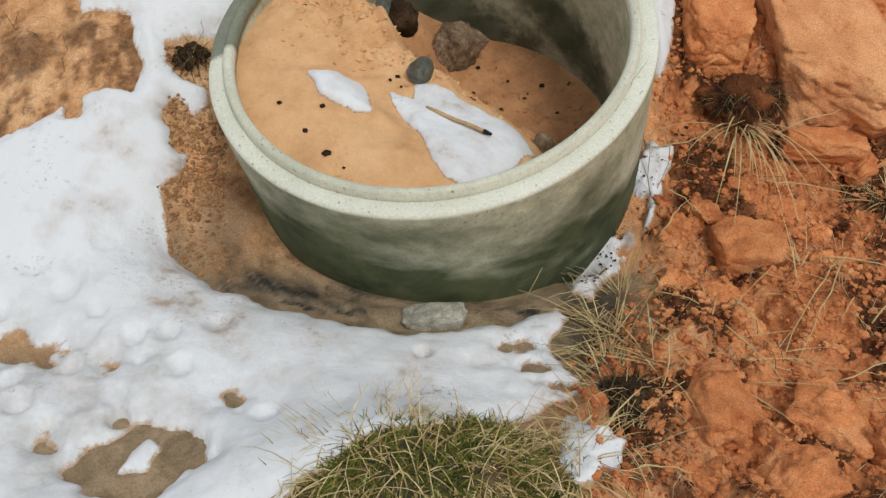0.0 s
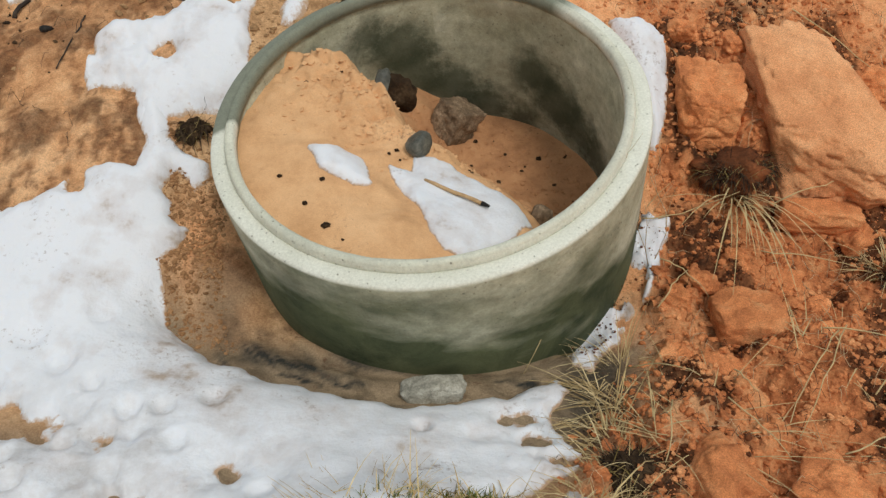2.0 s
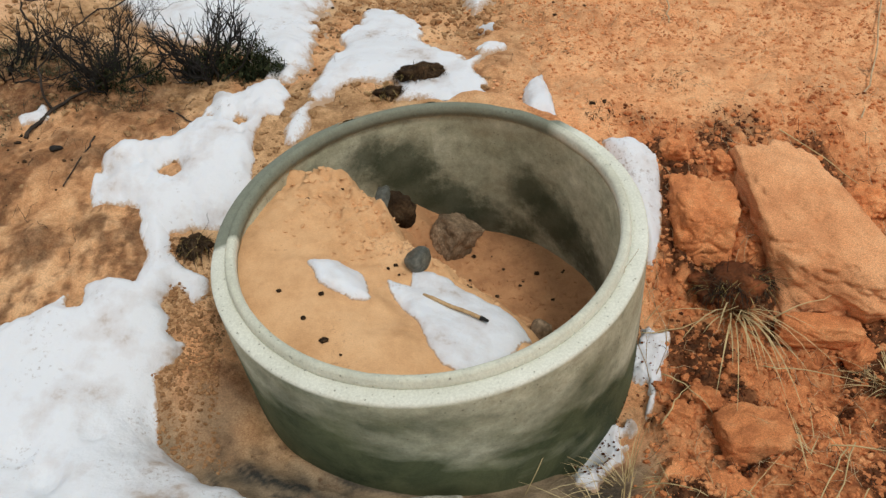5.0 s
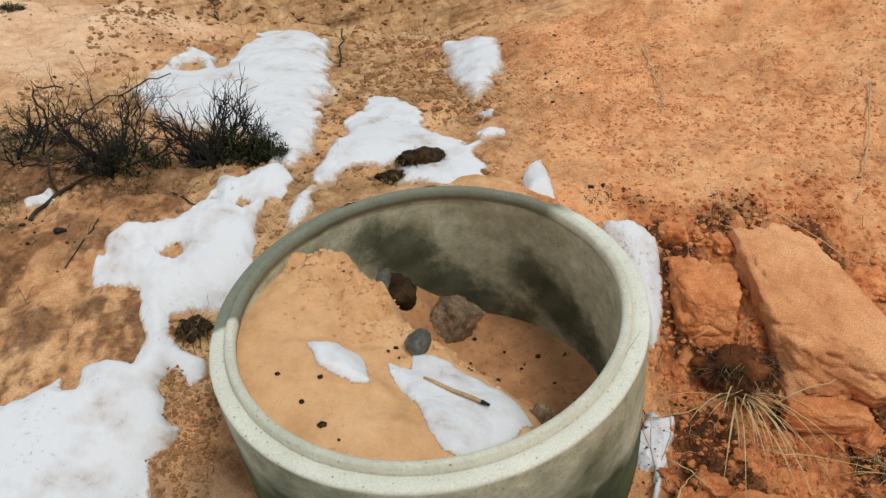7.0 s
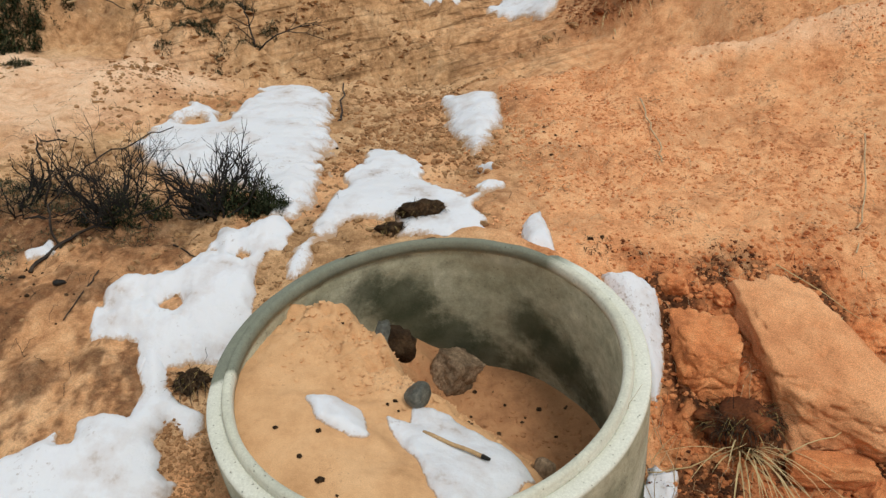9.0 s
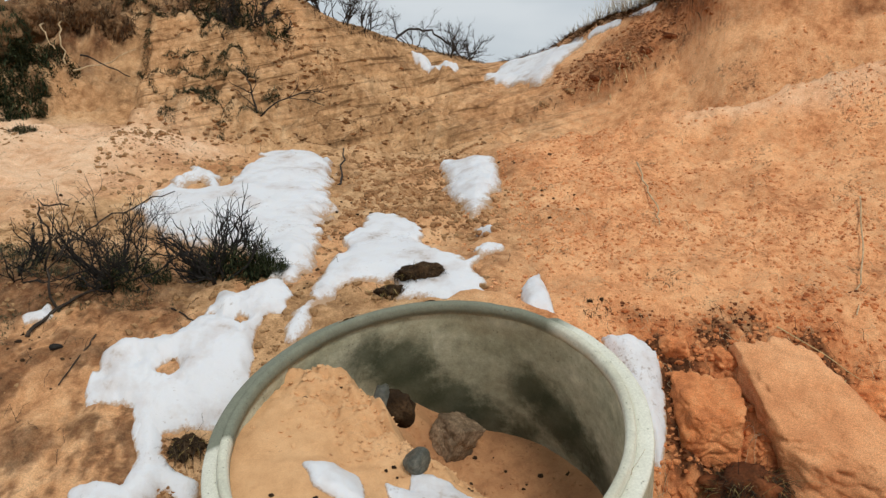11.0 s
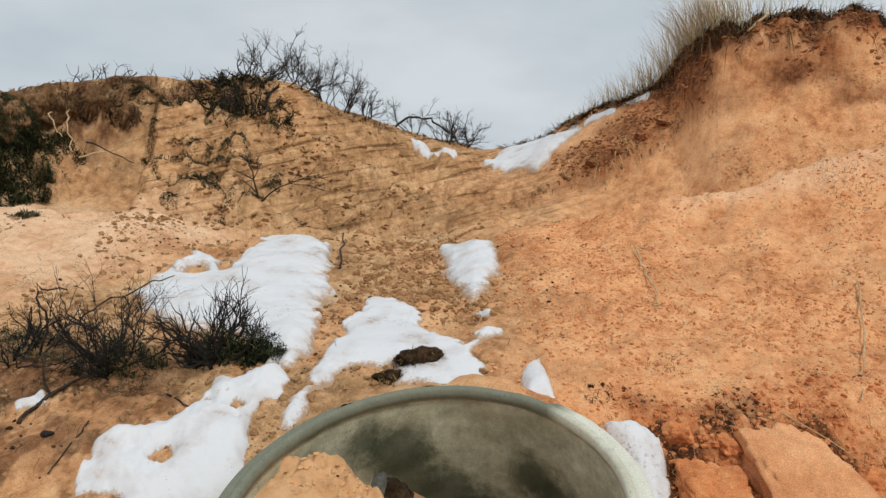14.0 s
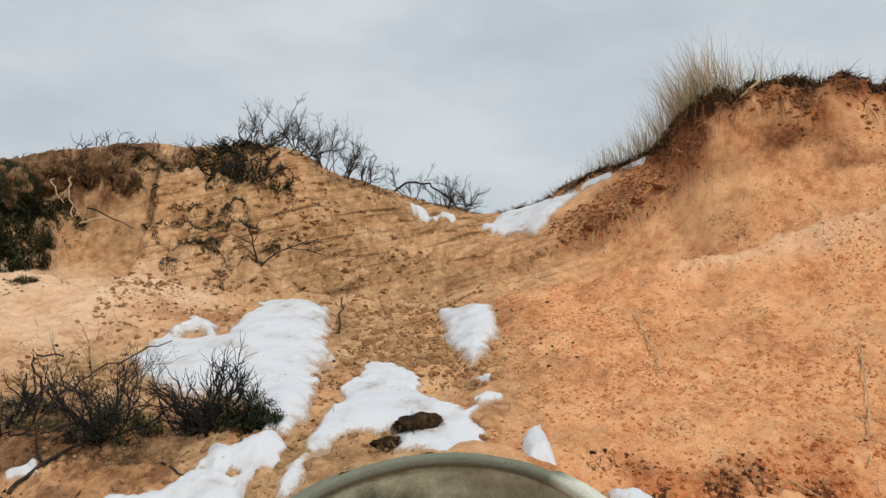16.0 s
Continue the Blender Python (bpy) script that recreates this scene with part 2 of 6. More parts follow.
def soil_material():
    m, nt, b = nodes_of("sandy_soil", 0.95, 0.2)
    at = nt.nodes.new("ShaderNodeAttribute")
    at.attribute_name = "soil"
    sep = nt.nodes.new("ShaderNodeSeparateColor")
    nt.links.new(at.outputs["Color"], sep.inputs["Color"])
    red, dark, wet = sep.outputs[0], sep.outputs[1], sep.outputs[2]
    big, mid = noise_node(nt, 2.3, 6, 0.65), noise_node(nt, 17, 6, 0.7)
    f = maths(nt, "ADD", maths(nt, "MULTIPLY", big, 0.45), maths(nt, "MULTIPLY", mid, 0.55))
    tan = ramp(nt, f, ((0.39, TAN_D), (0.49, TAN_M), (0.60, TAN_L)))
    rd = ramp(nt, f, ((0.39, ORANGE_D), (0.48, ORANGE_M), (0.60, ORANGE_L)))
    c = mixc(nt, maths(nt, "MULTIPLY", red, 1.4, True), tan, rd)
    deep = ramp(nt, f, ((0.39, RED_D), (0.49, RED_M), (0.61, RED_L)))
    c = mixc(nt, maths(nt, "MULTIPLY", maths(nt, "SUBTRACT", red, 0.76, True), 4.2, True), c, deep)
    pa = nt.nodes.new("ShaderNodeAttribute")
    pa.attribute_name = "pale"
    c = mixc(nt, maths(nt, "MULTIPLY", pa.outputs["Fac"], 0.95), c, ramp(nt, f, ((0.39, (0.70, 0.40, 0.225)), (0.48, (0.85, 0.545, 0.335)), (0.60, (0.92, 0.65, 0.43)))))
    # bedding in the cut face
    pos = nt.nodes.new("ShaderNodeSeparateXYZ")
    nt.links.new(nt.nodes.new("ShaderNodeTexCoord").outputs["Object"], pos.inputs[0])
    lay = nt.nodes.new("ShaderNodeCombineXYZ")
    nt.links.new(maths(nt, "MULTIPLY", pos.outputs[0], 1.5), lay.inputs[0])
    nt.links.new(maths(nt, "MULTIPLY", pos.outputs[1], 0.6), lay.inputs[1])
    nt.links.new(maths(nt, "MULTIPLY", maths(nt, "SUBTRACT", pos.outputs[2], maths(nt, "MULTIPLY", pos.outputs[0], 0.24)), 20.0), lay.inputs[2])
    bed = noise_node(nt, 1.5, 7, 0.66, lay.outputs[0], 0.5)
    # mottling on the scarp: shade of cracks and overhangs put into the colour
    mott = ramp(nt, noise_node(nt, 7.5, 7, 0.75), ((0.36, (0.40, 0.36, 0.30)), (0.50, (0.98, 0.97, 0.96)), (0.64, (1.12, 1.12, 1.12))))
    c = mixc(nt, maths(nt, "MULTIPLY", at.outputs["Alpha"], 0.65), c, mixc(nt, 1.0, c, mott, "MULTIPLY"))
    c = mixc(nt, maths(nt, "MULTIPLY", at.outputs["Alpha"], 0.85), c, mixc(nt, 1.0, c, ramp(nt, bed, ((0.37, (0.28, 0.23, 0.18)), (0.44, (0.86, 0.84, 0.82)), (0.53, (1.0, 1.0, 1.0)), (0.7, (1.18, 1.17, 1.14)))), "MULTIPLY"))
    wc = ramp(nt, noise_node(nt, 9, 5, 0.6, dist=1.5), ((0.35, (0.205, 0.150, 0.092)), (0.6, (0.385, 0.285, 0.178))))
    c = mixc(nt, wet, c, wc)
    # humus and fresh damp crumbs, and the overhang shade put into the dark mask
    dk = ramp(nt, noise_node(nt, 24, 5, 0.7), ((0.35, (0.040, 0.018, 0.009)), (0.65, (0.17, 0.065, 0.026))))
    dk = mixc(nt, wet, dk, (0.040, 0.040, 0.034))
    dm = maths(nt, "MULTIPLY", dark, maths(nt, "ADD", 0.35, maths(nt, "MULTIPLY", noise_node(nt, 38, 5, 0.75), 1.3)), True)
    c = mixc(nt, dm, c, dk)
    # dark specks: litter, and the crumbs' small shadows put into the colour
    sp = maths(nt, "MULTIPLY", maths(nt, "SUBTRACT", maths(nt, "MULTIPLY", noise_node(nt, 55, 4, 0.7), noise_node(nt, 5, 4, 0.6)), 0.325, True), 8.0, True)
    c = mixc(nt, maths(nt, "MULTIPLY", sp, 0.8), c, (0.13, 0.06, 0.03))
    g = ramp(nt, noise_node(nt, 210, 3, 0.7), ((0.25, (0.68, 0.66, 0.64)), (0.75, (1.25, 1.25, 1.25))))
    c = mixc(nt, 1.0, c, g, "MULTIPLY")
    nt.links.new(c, b.inputs["Base Color"])
    nt.links.new(maths(nt, "SUBTRACT", 0.95, maths(nt, "MULTIPLY", wet, 0.3)), b.inputs["Roughness"])
    n1 = bump(nt, b, noise_node(nt, 11, 8, 0.72), 0.5, 0.030)
    n2 = bump(nt, b, noise_node(nt, 60, 6, 0.72), 0.7, 0.010, n1)
    bump(nt, b, noise_node(nt, 300, 3, 0.7), 0.5, 0.002, n2)
    return m


def snow_material():
    m, nt, b = nodes_of("old_snow", 0.55, 0.25)
    dirt = ramp(nt, noise_node(nt, 6.5, 6, 0.62), ((0.28, (0.42, 0.34, 0.275)), (0.37, (0.63, 0.612, 0.61)), (0.50, (0.715, 0.728, 0.748))))
    spots = maths(nt, "MULTIPLY", maths(nt, "SUBTRACT", maths(nt, "MULTIPLY", noise_node(nt, 70, 4, 0.7), noise_node(nt, 4, 4, 0.6)), 0.335, True), 9.0, True)
    dirt = mixc(nt, maths(nt, "MULTIPLY", spots, 0.7), dirt, (0.22, 0.14, 0.085))
    # trodden dirt
    so = nt.nodes.new("ShaderNodeAttribute")
    so.attribute_name = "soot"
    sm = maths(nt, "MULTIPLY", maths(nt, "SUBTRACT", noise_node(nt, 8, 6, 0.68), 0.40, True), 3.6, True)
    dirt = mixc(nt, maths(nt, "MULTIPLY", maths(nt, "MULTIPLY", sm, so.outputs["Fac"]), 0.62), dirt, (0.36, 0.315, 0.275))
    # sand shows through where the snow has thinned
    at = nt.nodes.new("ShaderNodeAttribute")
    at.attribute_name = "cover"
    gran = maths(nt, "ADD", maths(nt, "MULTIPLY", noise_node(nt, 90, 5, 0.75), 0.75), maths(nt, "MULTIPLY", noise_node(nt, 16, 4, 0.6), 0.5))
    bare = maths(nt, "MULTIPLY", maths(nt, "SUBTRACT", gran, maths(nt, "ADD", maths(nt, "MULTIPLY", at.outputs["Fac"], 0.75), 0.30)), 4.0, True)
    dirt = mixc(nt, bare, dirt, (0.46, 0.31, 0.195))
    nt.links.new(dirt, b.inputs["Base Color"])
    b.inputs["Subsurface Weight"].default_value = 0.35
    b.inputs["Subsurface Radius"].default_value = (0.012, 0.014, 0.016)
    n1 = bump(nt, b, noise_node(nt, 14, 5, 0.55), 0.5, 0.02)
    bump(nt, b, noise_node(nt, 190, 4, 0.7), 0.35, 0.003, n1)
    return m


def concrete_material():
    m, nt, b = nodes_of("weathered_concrete", 0.85, 0.3)
    co = nt.nodes.new("ShaderNodeTexCoord").outputs["Object"]
    sep = nt.nodes.new("ShaderNodeSeparateXYZ")
    nt.links.new(co, sep.inputs[0])
    x, y, z = sep.outputs[0], sep.outputs[1], sep.outputs[2]
    rad = maths(nt, "SQRT", maths(nt, "ADD", maths(nt, "MULTIPLY", x, x), maths(nt, "MULTIPLY", y, y)))
    # casting bands run round the wall
    cyl = nt.nodes.new("ShaderNodeCombineXYZ")
    nt.links.new(maths(nt, "ARCTAN2", x, maths(nt, "MULTIPLY", y, -1.0)), cyl.inputs[0])
    nt.links.new(maths(nt, "MULTIPLY", z, 3.2), cyl.inputs[1])
    nt.links.new(maths(nt, "MULTIPLY", rad, 3.0), cyl.inputs[2])
    bands = noise_node(nt, 1.8, 5, 0.52, cyl.outputs[0], 0.1)
    c = ramp(nt, bands, ((0.3, (0.33, 0.325, 0.225)), (0.5, (0.48, 0.475, 0.35)), (0.68, (0.60, 0.60, 0.47))))
    c = mixc(nt, 1.0, c, ramp(nt, noise_node(nt, 26, 6, 0.7), ((0.32, (0.72, 0.72, 0.70)), (0.66, (1.18, 1.18, 1.16)))), "MULTIPLY")
    brown = maths(nt, "MULTIPLY", maths(nt, "SUBTRACT", noise_node(nt, 1.7, 6, 0.62, cyl.outputs[0], 0.6), 0.46, True), 3.6, True)
    c = mixc(nt, maths(nt, "MULTIPLY", brown, 0.45), c, (0.27, 0.205, 0.115))
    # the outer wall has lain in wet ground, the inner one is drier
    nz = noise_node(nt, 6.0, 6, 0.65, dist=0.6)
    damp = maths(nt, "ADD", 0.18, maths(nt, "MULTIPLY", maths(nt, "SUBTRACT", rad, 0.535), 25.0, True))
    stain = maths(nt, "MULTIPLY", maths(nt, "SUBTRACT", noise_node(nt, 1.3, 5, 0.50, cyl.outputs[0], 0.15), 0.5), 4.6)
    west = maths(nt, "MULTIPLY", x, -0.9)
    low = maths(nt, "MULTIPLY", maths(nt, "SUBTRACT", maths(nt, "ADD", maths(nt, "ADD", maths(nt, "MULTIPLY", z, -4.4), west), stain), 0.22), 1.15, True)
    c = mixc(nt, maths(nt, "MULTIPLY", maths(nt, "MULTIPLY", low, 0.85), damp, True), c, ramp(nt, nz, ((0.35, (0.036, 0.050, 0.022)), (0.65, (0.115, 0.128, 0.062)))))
    # pale washed ledge and lip
    rim = maths(nt, "MULTIPLY", maths(nt, "ADD", maths(nt, "MULTIPLY", z, 110), 1.5, True), maths(nt, "SUBTRACT", 0.95, maths(nt, "MULTIPLY", maths(nt, "SUBTRACT", z, 0.004, True), 22)), True)
    c = mixc(nt, rim, c, mixc(nt, noise_node(nt, 5, 6, 0.7), (0.52, 0.525, 0.425), (0.83, 0.835, 0.74)))
    # algae blooms on the inner wall
    for at, size in (((-0.21, 0.465, -0.13), 0.085), ((-0.12, 0.49, -0.20), 0.12), ((-0.08, 0.50, -0.31), 0.12), ((0.03, 0.51, -0.40), 0.13), ((0.14, 0.49, -0.46), 0.11), ((0.25, 0.44, -0.49), 0.08),
                     ((0.30, 0.41, -0.28), 0.10), ((0.37, 0.35, -0.35), 0.115), ((0.43, 0.27, -0.41), 0.11), ((0.47, 0.19, -0.43), 0.10)):
        d = nt.nodes.new("ShaderNodeVectorMath")
        d.operation = "DISTANCE"
        nt.links.new(co, d.inputs[0])
        d.inputs[1].default_value = at
        f = maths(nt, "ADD", d.outputs["Value"], maths(nt, "MULTIPLY", maths(nt, "SUBTRACT", noise_node(nt, 11, 8, 0.74), 0.5), 0.19))
        f = maths(nt, "MULTIPLY", maths(nt, "SUBTRACT", size + 0.02, f), 14, True)
        c = mixc(nt, maths(nt, "MULTIPLY", f, 0.78), c, (0.046, 0.056, 0.030))
    # damp dark stretch of rim, on the uphill side
    up = maths(nt, "ADD", maths(nt, "MULTIPLY", x, -0.36), maths(nt, "MULTIPLY", y, 0.93))
    f = maths(nt, "MULTIPLY", maths(nt, "SUBTRACT", maths(nt, "ADD", up, maths(nt, "MULTIPLY", nz, 0.03)), 0.172), maths(nt, "SUBTRACT", 60.0, maths(nt, "MULTIPLY", maths(nt, "MULTIPLY", x, 2.2, True), 54.0)), True)
    f = maths(nt, "MULTIPLY", f, maths(nt, "ADD", maths(nt, "MULTIPLY", z, 90), 1.6, True))
    c = mixc(nt, maths(nt, "MULTIPLY", f, 0.9), c, mixc(nt, noise_node(nt, 30, 5, 0.7), (0.085, 0.100, 0.072), (0.22, 0.235, 0.17)))
    # pits and aggregate
    vo = nt.nodes.new("ShaderNodeTexVoronoi")
    vo.inputs["Scale"].default_value = 62
    nt.links.new(co, vo.inputs["Vector"])
    pit = maths(nt, "MULTIPLY", maths(nt, "SUBTRACT", maths(nt, "MULTIPLY", noise_node(nt, 7, 3), 0.30), vo.outputs["Distance"], True), 9, True)
    c = mixc(nt, maths(nt, "MULTIPLY", pit, 0.6), c, (0.10, 0.085, 0.055))
    g = ramp(nt, noise_node(nt, 160, 4, 0.75), ((0.25, (0.82, 0.82, 0.81)), (0.75, (1.14, 1.14, 1.14))))
    c = mixc(nt, 1.0, c, g, "MULTIPLY")
    nt.links.new(c, b.inputs["Base Color"])
    n1 = bump(nt, b, noise_node(nt, 18, 6, 0.65), 0.4, 0.008)
    n2 = bump(nt, b, noise_node(nt, 150, 4, 0.7), 0.5, 0.002, n1)
    bump(nt, b, maths(nt, "SUBTRACT", 1.0, pit), 0.8, 0.003, n2)
    return m


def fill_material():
    """Pale washed sand, lighter on the heap, darker and redder on the floor of the ring."""
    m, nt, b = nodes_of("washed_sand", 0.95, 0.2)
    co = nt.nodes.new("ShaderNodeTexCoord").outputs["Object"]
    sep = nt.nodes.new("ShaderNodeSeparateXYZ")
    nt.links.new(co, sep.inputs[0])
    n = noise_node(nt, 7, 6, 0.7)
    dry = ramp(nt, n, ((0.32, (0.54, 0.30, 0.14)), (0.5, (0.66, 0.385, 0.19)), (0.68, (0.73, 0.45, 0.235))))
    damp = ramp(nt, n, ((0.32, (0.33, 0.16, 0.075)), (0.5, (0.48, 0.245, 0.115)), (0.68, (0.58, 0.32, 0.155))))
    # second tone takes over with depth below the rim, its edge broken by noise
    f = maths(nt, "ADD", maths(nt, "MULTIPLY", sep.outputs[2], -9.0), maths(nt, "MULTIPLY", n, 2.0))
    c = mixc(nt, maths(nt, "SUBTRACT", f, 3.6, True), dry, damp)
    sp = maths(nt, "MULTIPLY", maths(nt, "SUBTRACT", maths(nt, "MULTIPLY", noise_node(nt, 70, 4, 0.7), noise_node(nt, 6, 3, 0.6)), 0.355, True), 9.0, True)
    c = mixc(nt, maths(nt, "MULTIPLY", sp, 0.7), c, (0.16, 0.08, 0.04))
    g = ramp(nt, noise_node(nt, 380, 3, 0.7), ((0.25, (0.82, 0.81, 0.80)), (0.75, (1.14, 1.14, 1.14))))
    nt.links.new(mixc(nt, 1.0, c, g, "MULTIPLY"), b.inputs["Base Color"])
    n1 = bump(nt, b, noise_node(nt, 26, 6, 0.7), 0.45, 0.010)
    bump(nt, b, noise_node(nt, 420, 3, 0.7), 0.3, 0.0015, n1)
    return m


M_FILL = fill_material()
M_SOIL, M_SNOW, M_CONC = soil_material(), snow_material(), concrete_material()
M_RED = speckled("red_sandstone_clod", RED_D, RED_M, RED_L, 9, 260, 0.95, 0.6, 0.008, 0.2)
M_REDP = speckled("pale_red_sand_block", (0.54, 0.220, 0.092), (0.74, 0.345, 0.155), (0.86, 0.46, 0.23), 5, 260, 0.95, 0.5, 0.008, 0.2)
M_CRUMB = speckled("dark_red_crumbs", (0.060, 0.022, 0.010), (0.17, 0.058, 0.022), (0.34, 0.115, 0.042), 8, 120, 0.95, 0.8, 0.008, 0.2)
M_TANC = speckled("tan_sand_crumbs", (0.26, 0.15, 0.07), (0.42, 0.25, 0.12), (0.55, 0.35, 0.18), 8, 120, 0.95, 0.8, 0.006, 0.2)
M_BANK = speckled("moist_brown_crumbs", (0.22, 0.11, 0.046), (0.40, 0.215, 0.098), (0.55, 0.32, 0.155), 8, 120, 0.95, 0.8, 0.006, 0.2)
M_RUST = speckled("rusty_humus_sand", (0.15, 0.062, 0.027), (0.34, 0.150, 0.065), (0.56, 0.28, 0.13), 8, 120, 0.95, 0.8, 0.008, 0.2)
M_ORANGE = speckled("orange_sand_crumbs", (0.42, 0.16, 0.062), (0.70, 0.31, 0.13), (0.84, 0.43, 0.20), 9, 150, 0.95, 0.5, 0.006, 0.2)
M_PEAT = speckled("dark_humus", (0.026, 0.016, 0.009), (0.080, 0.048, 0.025), (0.17, 0.105, 0.055), 14, 120, 0.97, 0.9, 0.015, 0.15)
M_SOD = speckled("root_bound_brown_soil", (0.10, 0.056, 0.028), (0.30, 0.175, 0.088), (0.56, 0.36, 0.19), 12, 110, 0.97, 0.9, 0.015, 0.15)
M_GREYST = speckled("grey_granite", (0.20, 0.19, 0.15), (0.38, 0.36, 0.29), (0.52, 0.50, 0.42), 24, 150, 0.8, 0.6, 0.004)
M_DARKST = speckled("dark_wet_stone", (0.035, 0.036, 0.028), (0.085, 0.085, 0.066), (0.20, 0.19, 0.15), 16, 120, 0.55, 0.6, 0.004, 0.5)
M_BROWNST = speckled("brown_fieldstone", (0.09, 0.062, 0.038), (0.26, 0.18, 0.11), (0.48, 0.36, 0.24), 14, 110, 0.8, 0.7, 0.006)
M_WOOD = speckled("bare_pale_wood", (0.42, 0.26, 0.12), (0.55, 0.36, 0.18), (0.62, 0.43, 0.24), 20, 200, 0.7, 0.3, 0.002)
M_CHAR = speckled("charred_wood", (0.008, 0.007, 0.006), (0.018, 0.016, 0.014), (0.04, 0.036, 0.03), 40, 200, 0.8, 0.5, 0.003)
M_TWIG = speckled("dark_bark", (0.014, 0.010, 0.008), (0.036, 0.027, 0.020), (0.085, 0.065, 0.048), 30, 200, 0.85, 0.4, 0.002)
M_ROOT = speckled("pale_dry_root", (0.42, 0.29, 0.15), (0.55, 0.40, 0.23), (0.66, 0.52, 0.33), 20, 160, 0.85, 0.4, 0.002)


def blade_material(name, a, b_, c_):
    m, nt, b = nodes_of(name, 0.8, 0.12)
    geo = nt.nodes.new("ShaderNodeNewGeometry")
    col = ramp(nt, geo.outputs["Random Per Island"], ((0.0, a), (0.5, b_), (1.0, c_)))
    g = ramp(nt, noise_node(nt, 30, 3), ((0.3, (0.75, 0.75, 0.75)), (0.7, (1.2, 1.2, 1.2))))
    nt.links.new(mixc(nt, 1.0, col, g, "MULTIPLY"), b.inputs["Base Color"])
    return m


M_STRAW = blade_material("dry_straw_grass", (0.30, 0.20, 0.085), (0.52, 0.39, 0.19), (0.66, 0.54, 0.31))
M_MIXGR = blade_material("mixed_green_straw_grass", (0.10, 0.072, 0.022), (0.27, 0.195, 0.065), (0.50, 0.37, 0.16))
M_MOSS = blade_material("green_moss_grass", (0.042, 0.050, 0.009), (0.105, 0.128, 0.019), (0.20, 0.190, 0.046))
M_MARRAM = blade_material("bleached_dune_grass", (0.36, 0.28, 0.14), (0.55, 0.46, 0.28), (0.68, 0.60, 0.42))
M_ROOTMAT = blade_material("dark_root_mat", (0.030, 0.018, 0.010), (0.085, 0.045, 0.022), (0.20, 0.12, 0.06))
M_DARKROOT = blade_material("black_root_mat", (0.014, 0.010, 0.007), (0.040, 0.026, 0.016), (0.11, 0.075, 0.042))
M_CREEP = blade_material("grey_green_heath", (0.034, 0.036, 0.020), (0.075, 0.078, 0.042), (0.15, 0.140, 0.078))
M_HEATH = blade_material("dark_heath_leaves", (0.016, 0.022, 0.010), (0.035, 0.046, 0.020), (0.075, 0.080, 0.036))


# ---- mesh helpers ----
class Soup:
    """Vertices and faces gathered for one mesh."""

    def __init__(self):
        self.v, self.f = [], []

    def tube(self, pts, r0, r1, sides=5):
        n, base = len(pts), len(self.v)
        for k, p in enumerate(pts):
            p = Vector(p)
            d = (Vector(pts[min(k + 1, n - 1)]) - Vector(pts[max(k - 1, 0)])).normalized()
            a = d.cross(Vector((0.31, 0.17, 0.93)))
            a = (a if a.length > 1e-3 else d.cross(Vector((1, 0, 0)))).normalized()
            b = d.cross(a)
            r = r0 + (r1 - r0) * k / (n - 1)
            for s in range(sides):
                t = 2 * math.pi * s / sides
                self.v.append(p + r * (math.cos(t) * a + math.sin(t) * b))
        for k in range(n - 1):
            for s in range(sides):
                s2 = (s + 1) % sides
                self.f.append((base + k * sides + s, base + k * sides + s2, base + (k + 1) * sides + s2, base + (k + 1) * sides + s))
        self.f.append(tuple(base + s for s in reversed(range(sides))))
        self.f.append(tuple(base + (n - 1) * sides + s for s in range(sides)))

    def blade(self, at, way, length, width, droop, segs=5):
        """A grass blade, folded along its middle, arching over."""
        at, way = Vector(at), Vector(way).normalized()
        side = way.cross(Vector((0, 0, 1)))
        side = (side if side.length > 1e-3 else Vector((1, 0, 0))).normalized()
        fold = side.cross(way).normalized()
        p, d, base = at.copy(), way.copy(), len(self.v)
        for k in range(segs + 1):
            w = width * 0.5 * (1 - (k / segs) ** 1.6) + 0.0003
            self.v += [p - side * w, p - fold * w * 0.5, p + side * w]
            d = (d + Vector((0, 0, -droop / segs))).normalized()
            p = p + d * (length / segs)
        for k in range(segs):
            a, b = base + 3 * k, base + 3 * k + 3
            self.f += [(a, a + 1, b + 1, b), (a + 1, a + 2, b + 2, b + 1)]

    def mesh(self, name, smooth=True):
        me = bpy.data.meshes.new(name)
        me.from_pydata([tuple(p) for p in self.v], [], self.f)
        me.polygons.foreach_set("use_smooth", [smooth] * len(me.polygons))
        return me


def put(name, mesh, material, label="", category="", group="", kind="", parent=None):
    ob = new(name, mesh)
    ob.data.materials.append(material)
    if parent is not None:
        ob.parent = parent
    return tagged(ob, label, category, group, kind)


def grid_mesh(name, X, Y, Z, keep=None):
    """A mesh over a grid of places; keep: which cells stay."""
    ny, nx = X.shape
    idx = np.arange(nx * ny).reshape(ny, nx)
    q = np.stack((idx[:-1, :-1], idx[:-1, 1:], idx[1:, 1:], idx[1:, :-1]), -1)
    q = q.reshape(-1, 4) if keep is None else q[keep]
    used, inv = np.unique(q, return_inverse=True)
    co = np.stack((X, Y, Z), -1).reshape(-1, 3)[used]
    me = bpy.data.meshes.new(name)
    me.from_pydata(co.tolist(), [], inv.reshape(-1, 4).tolist())
    me.polygons.foreach_set("use_smooth", np.ones(len(me.polygons), bool))
    return me, used


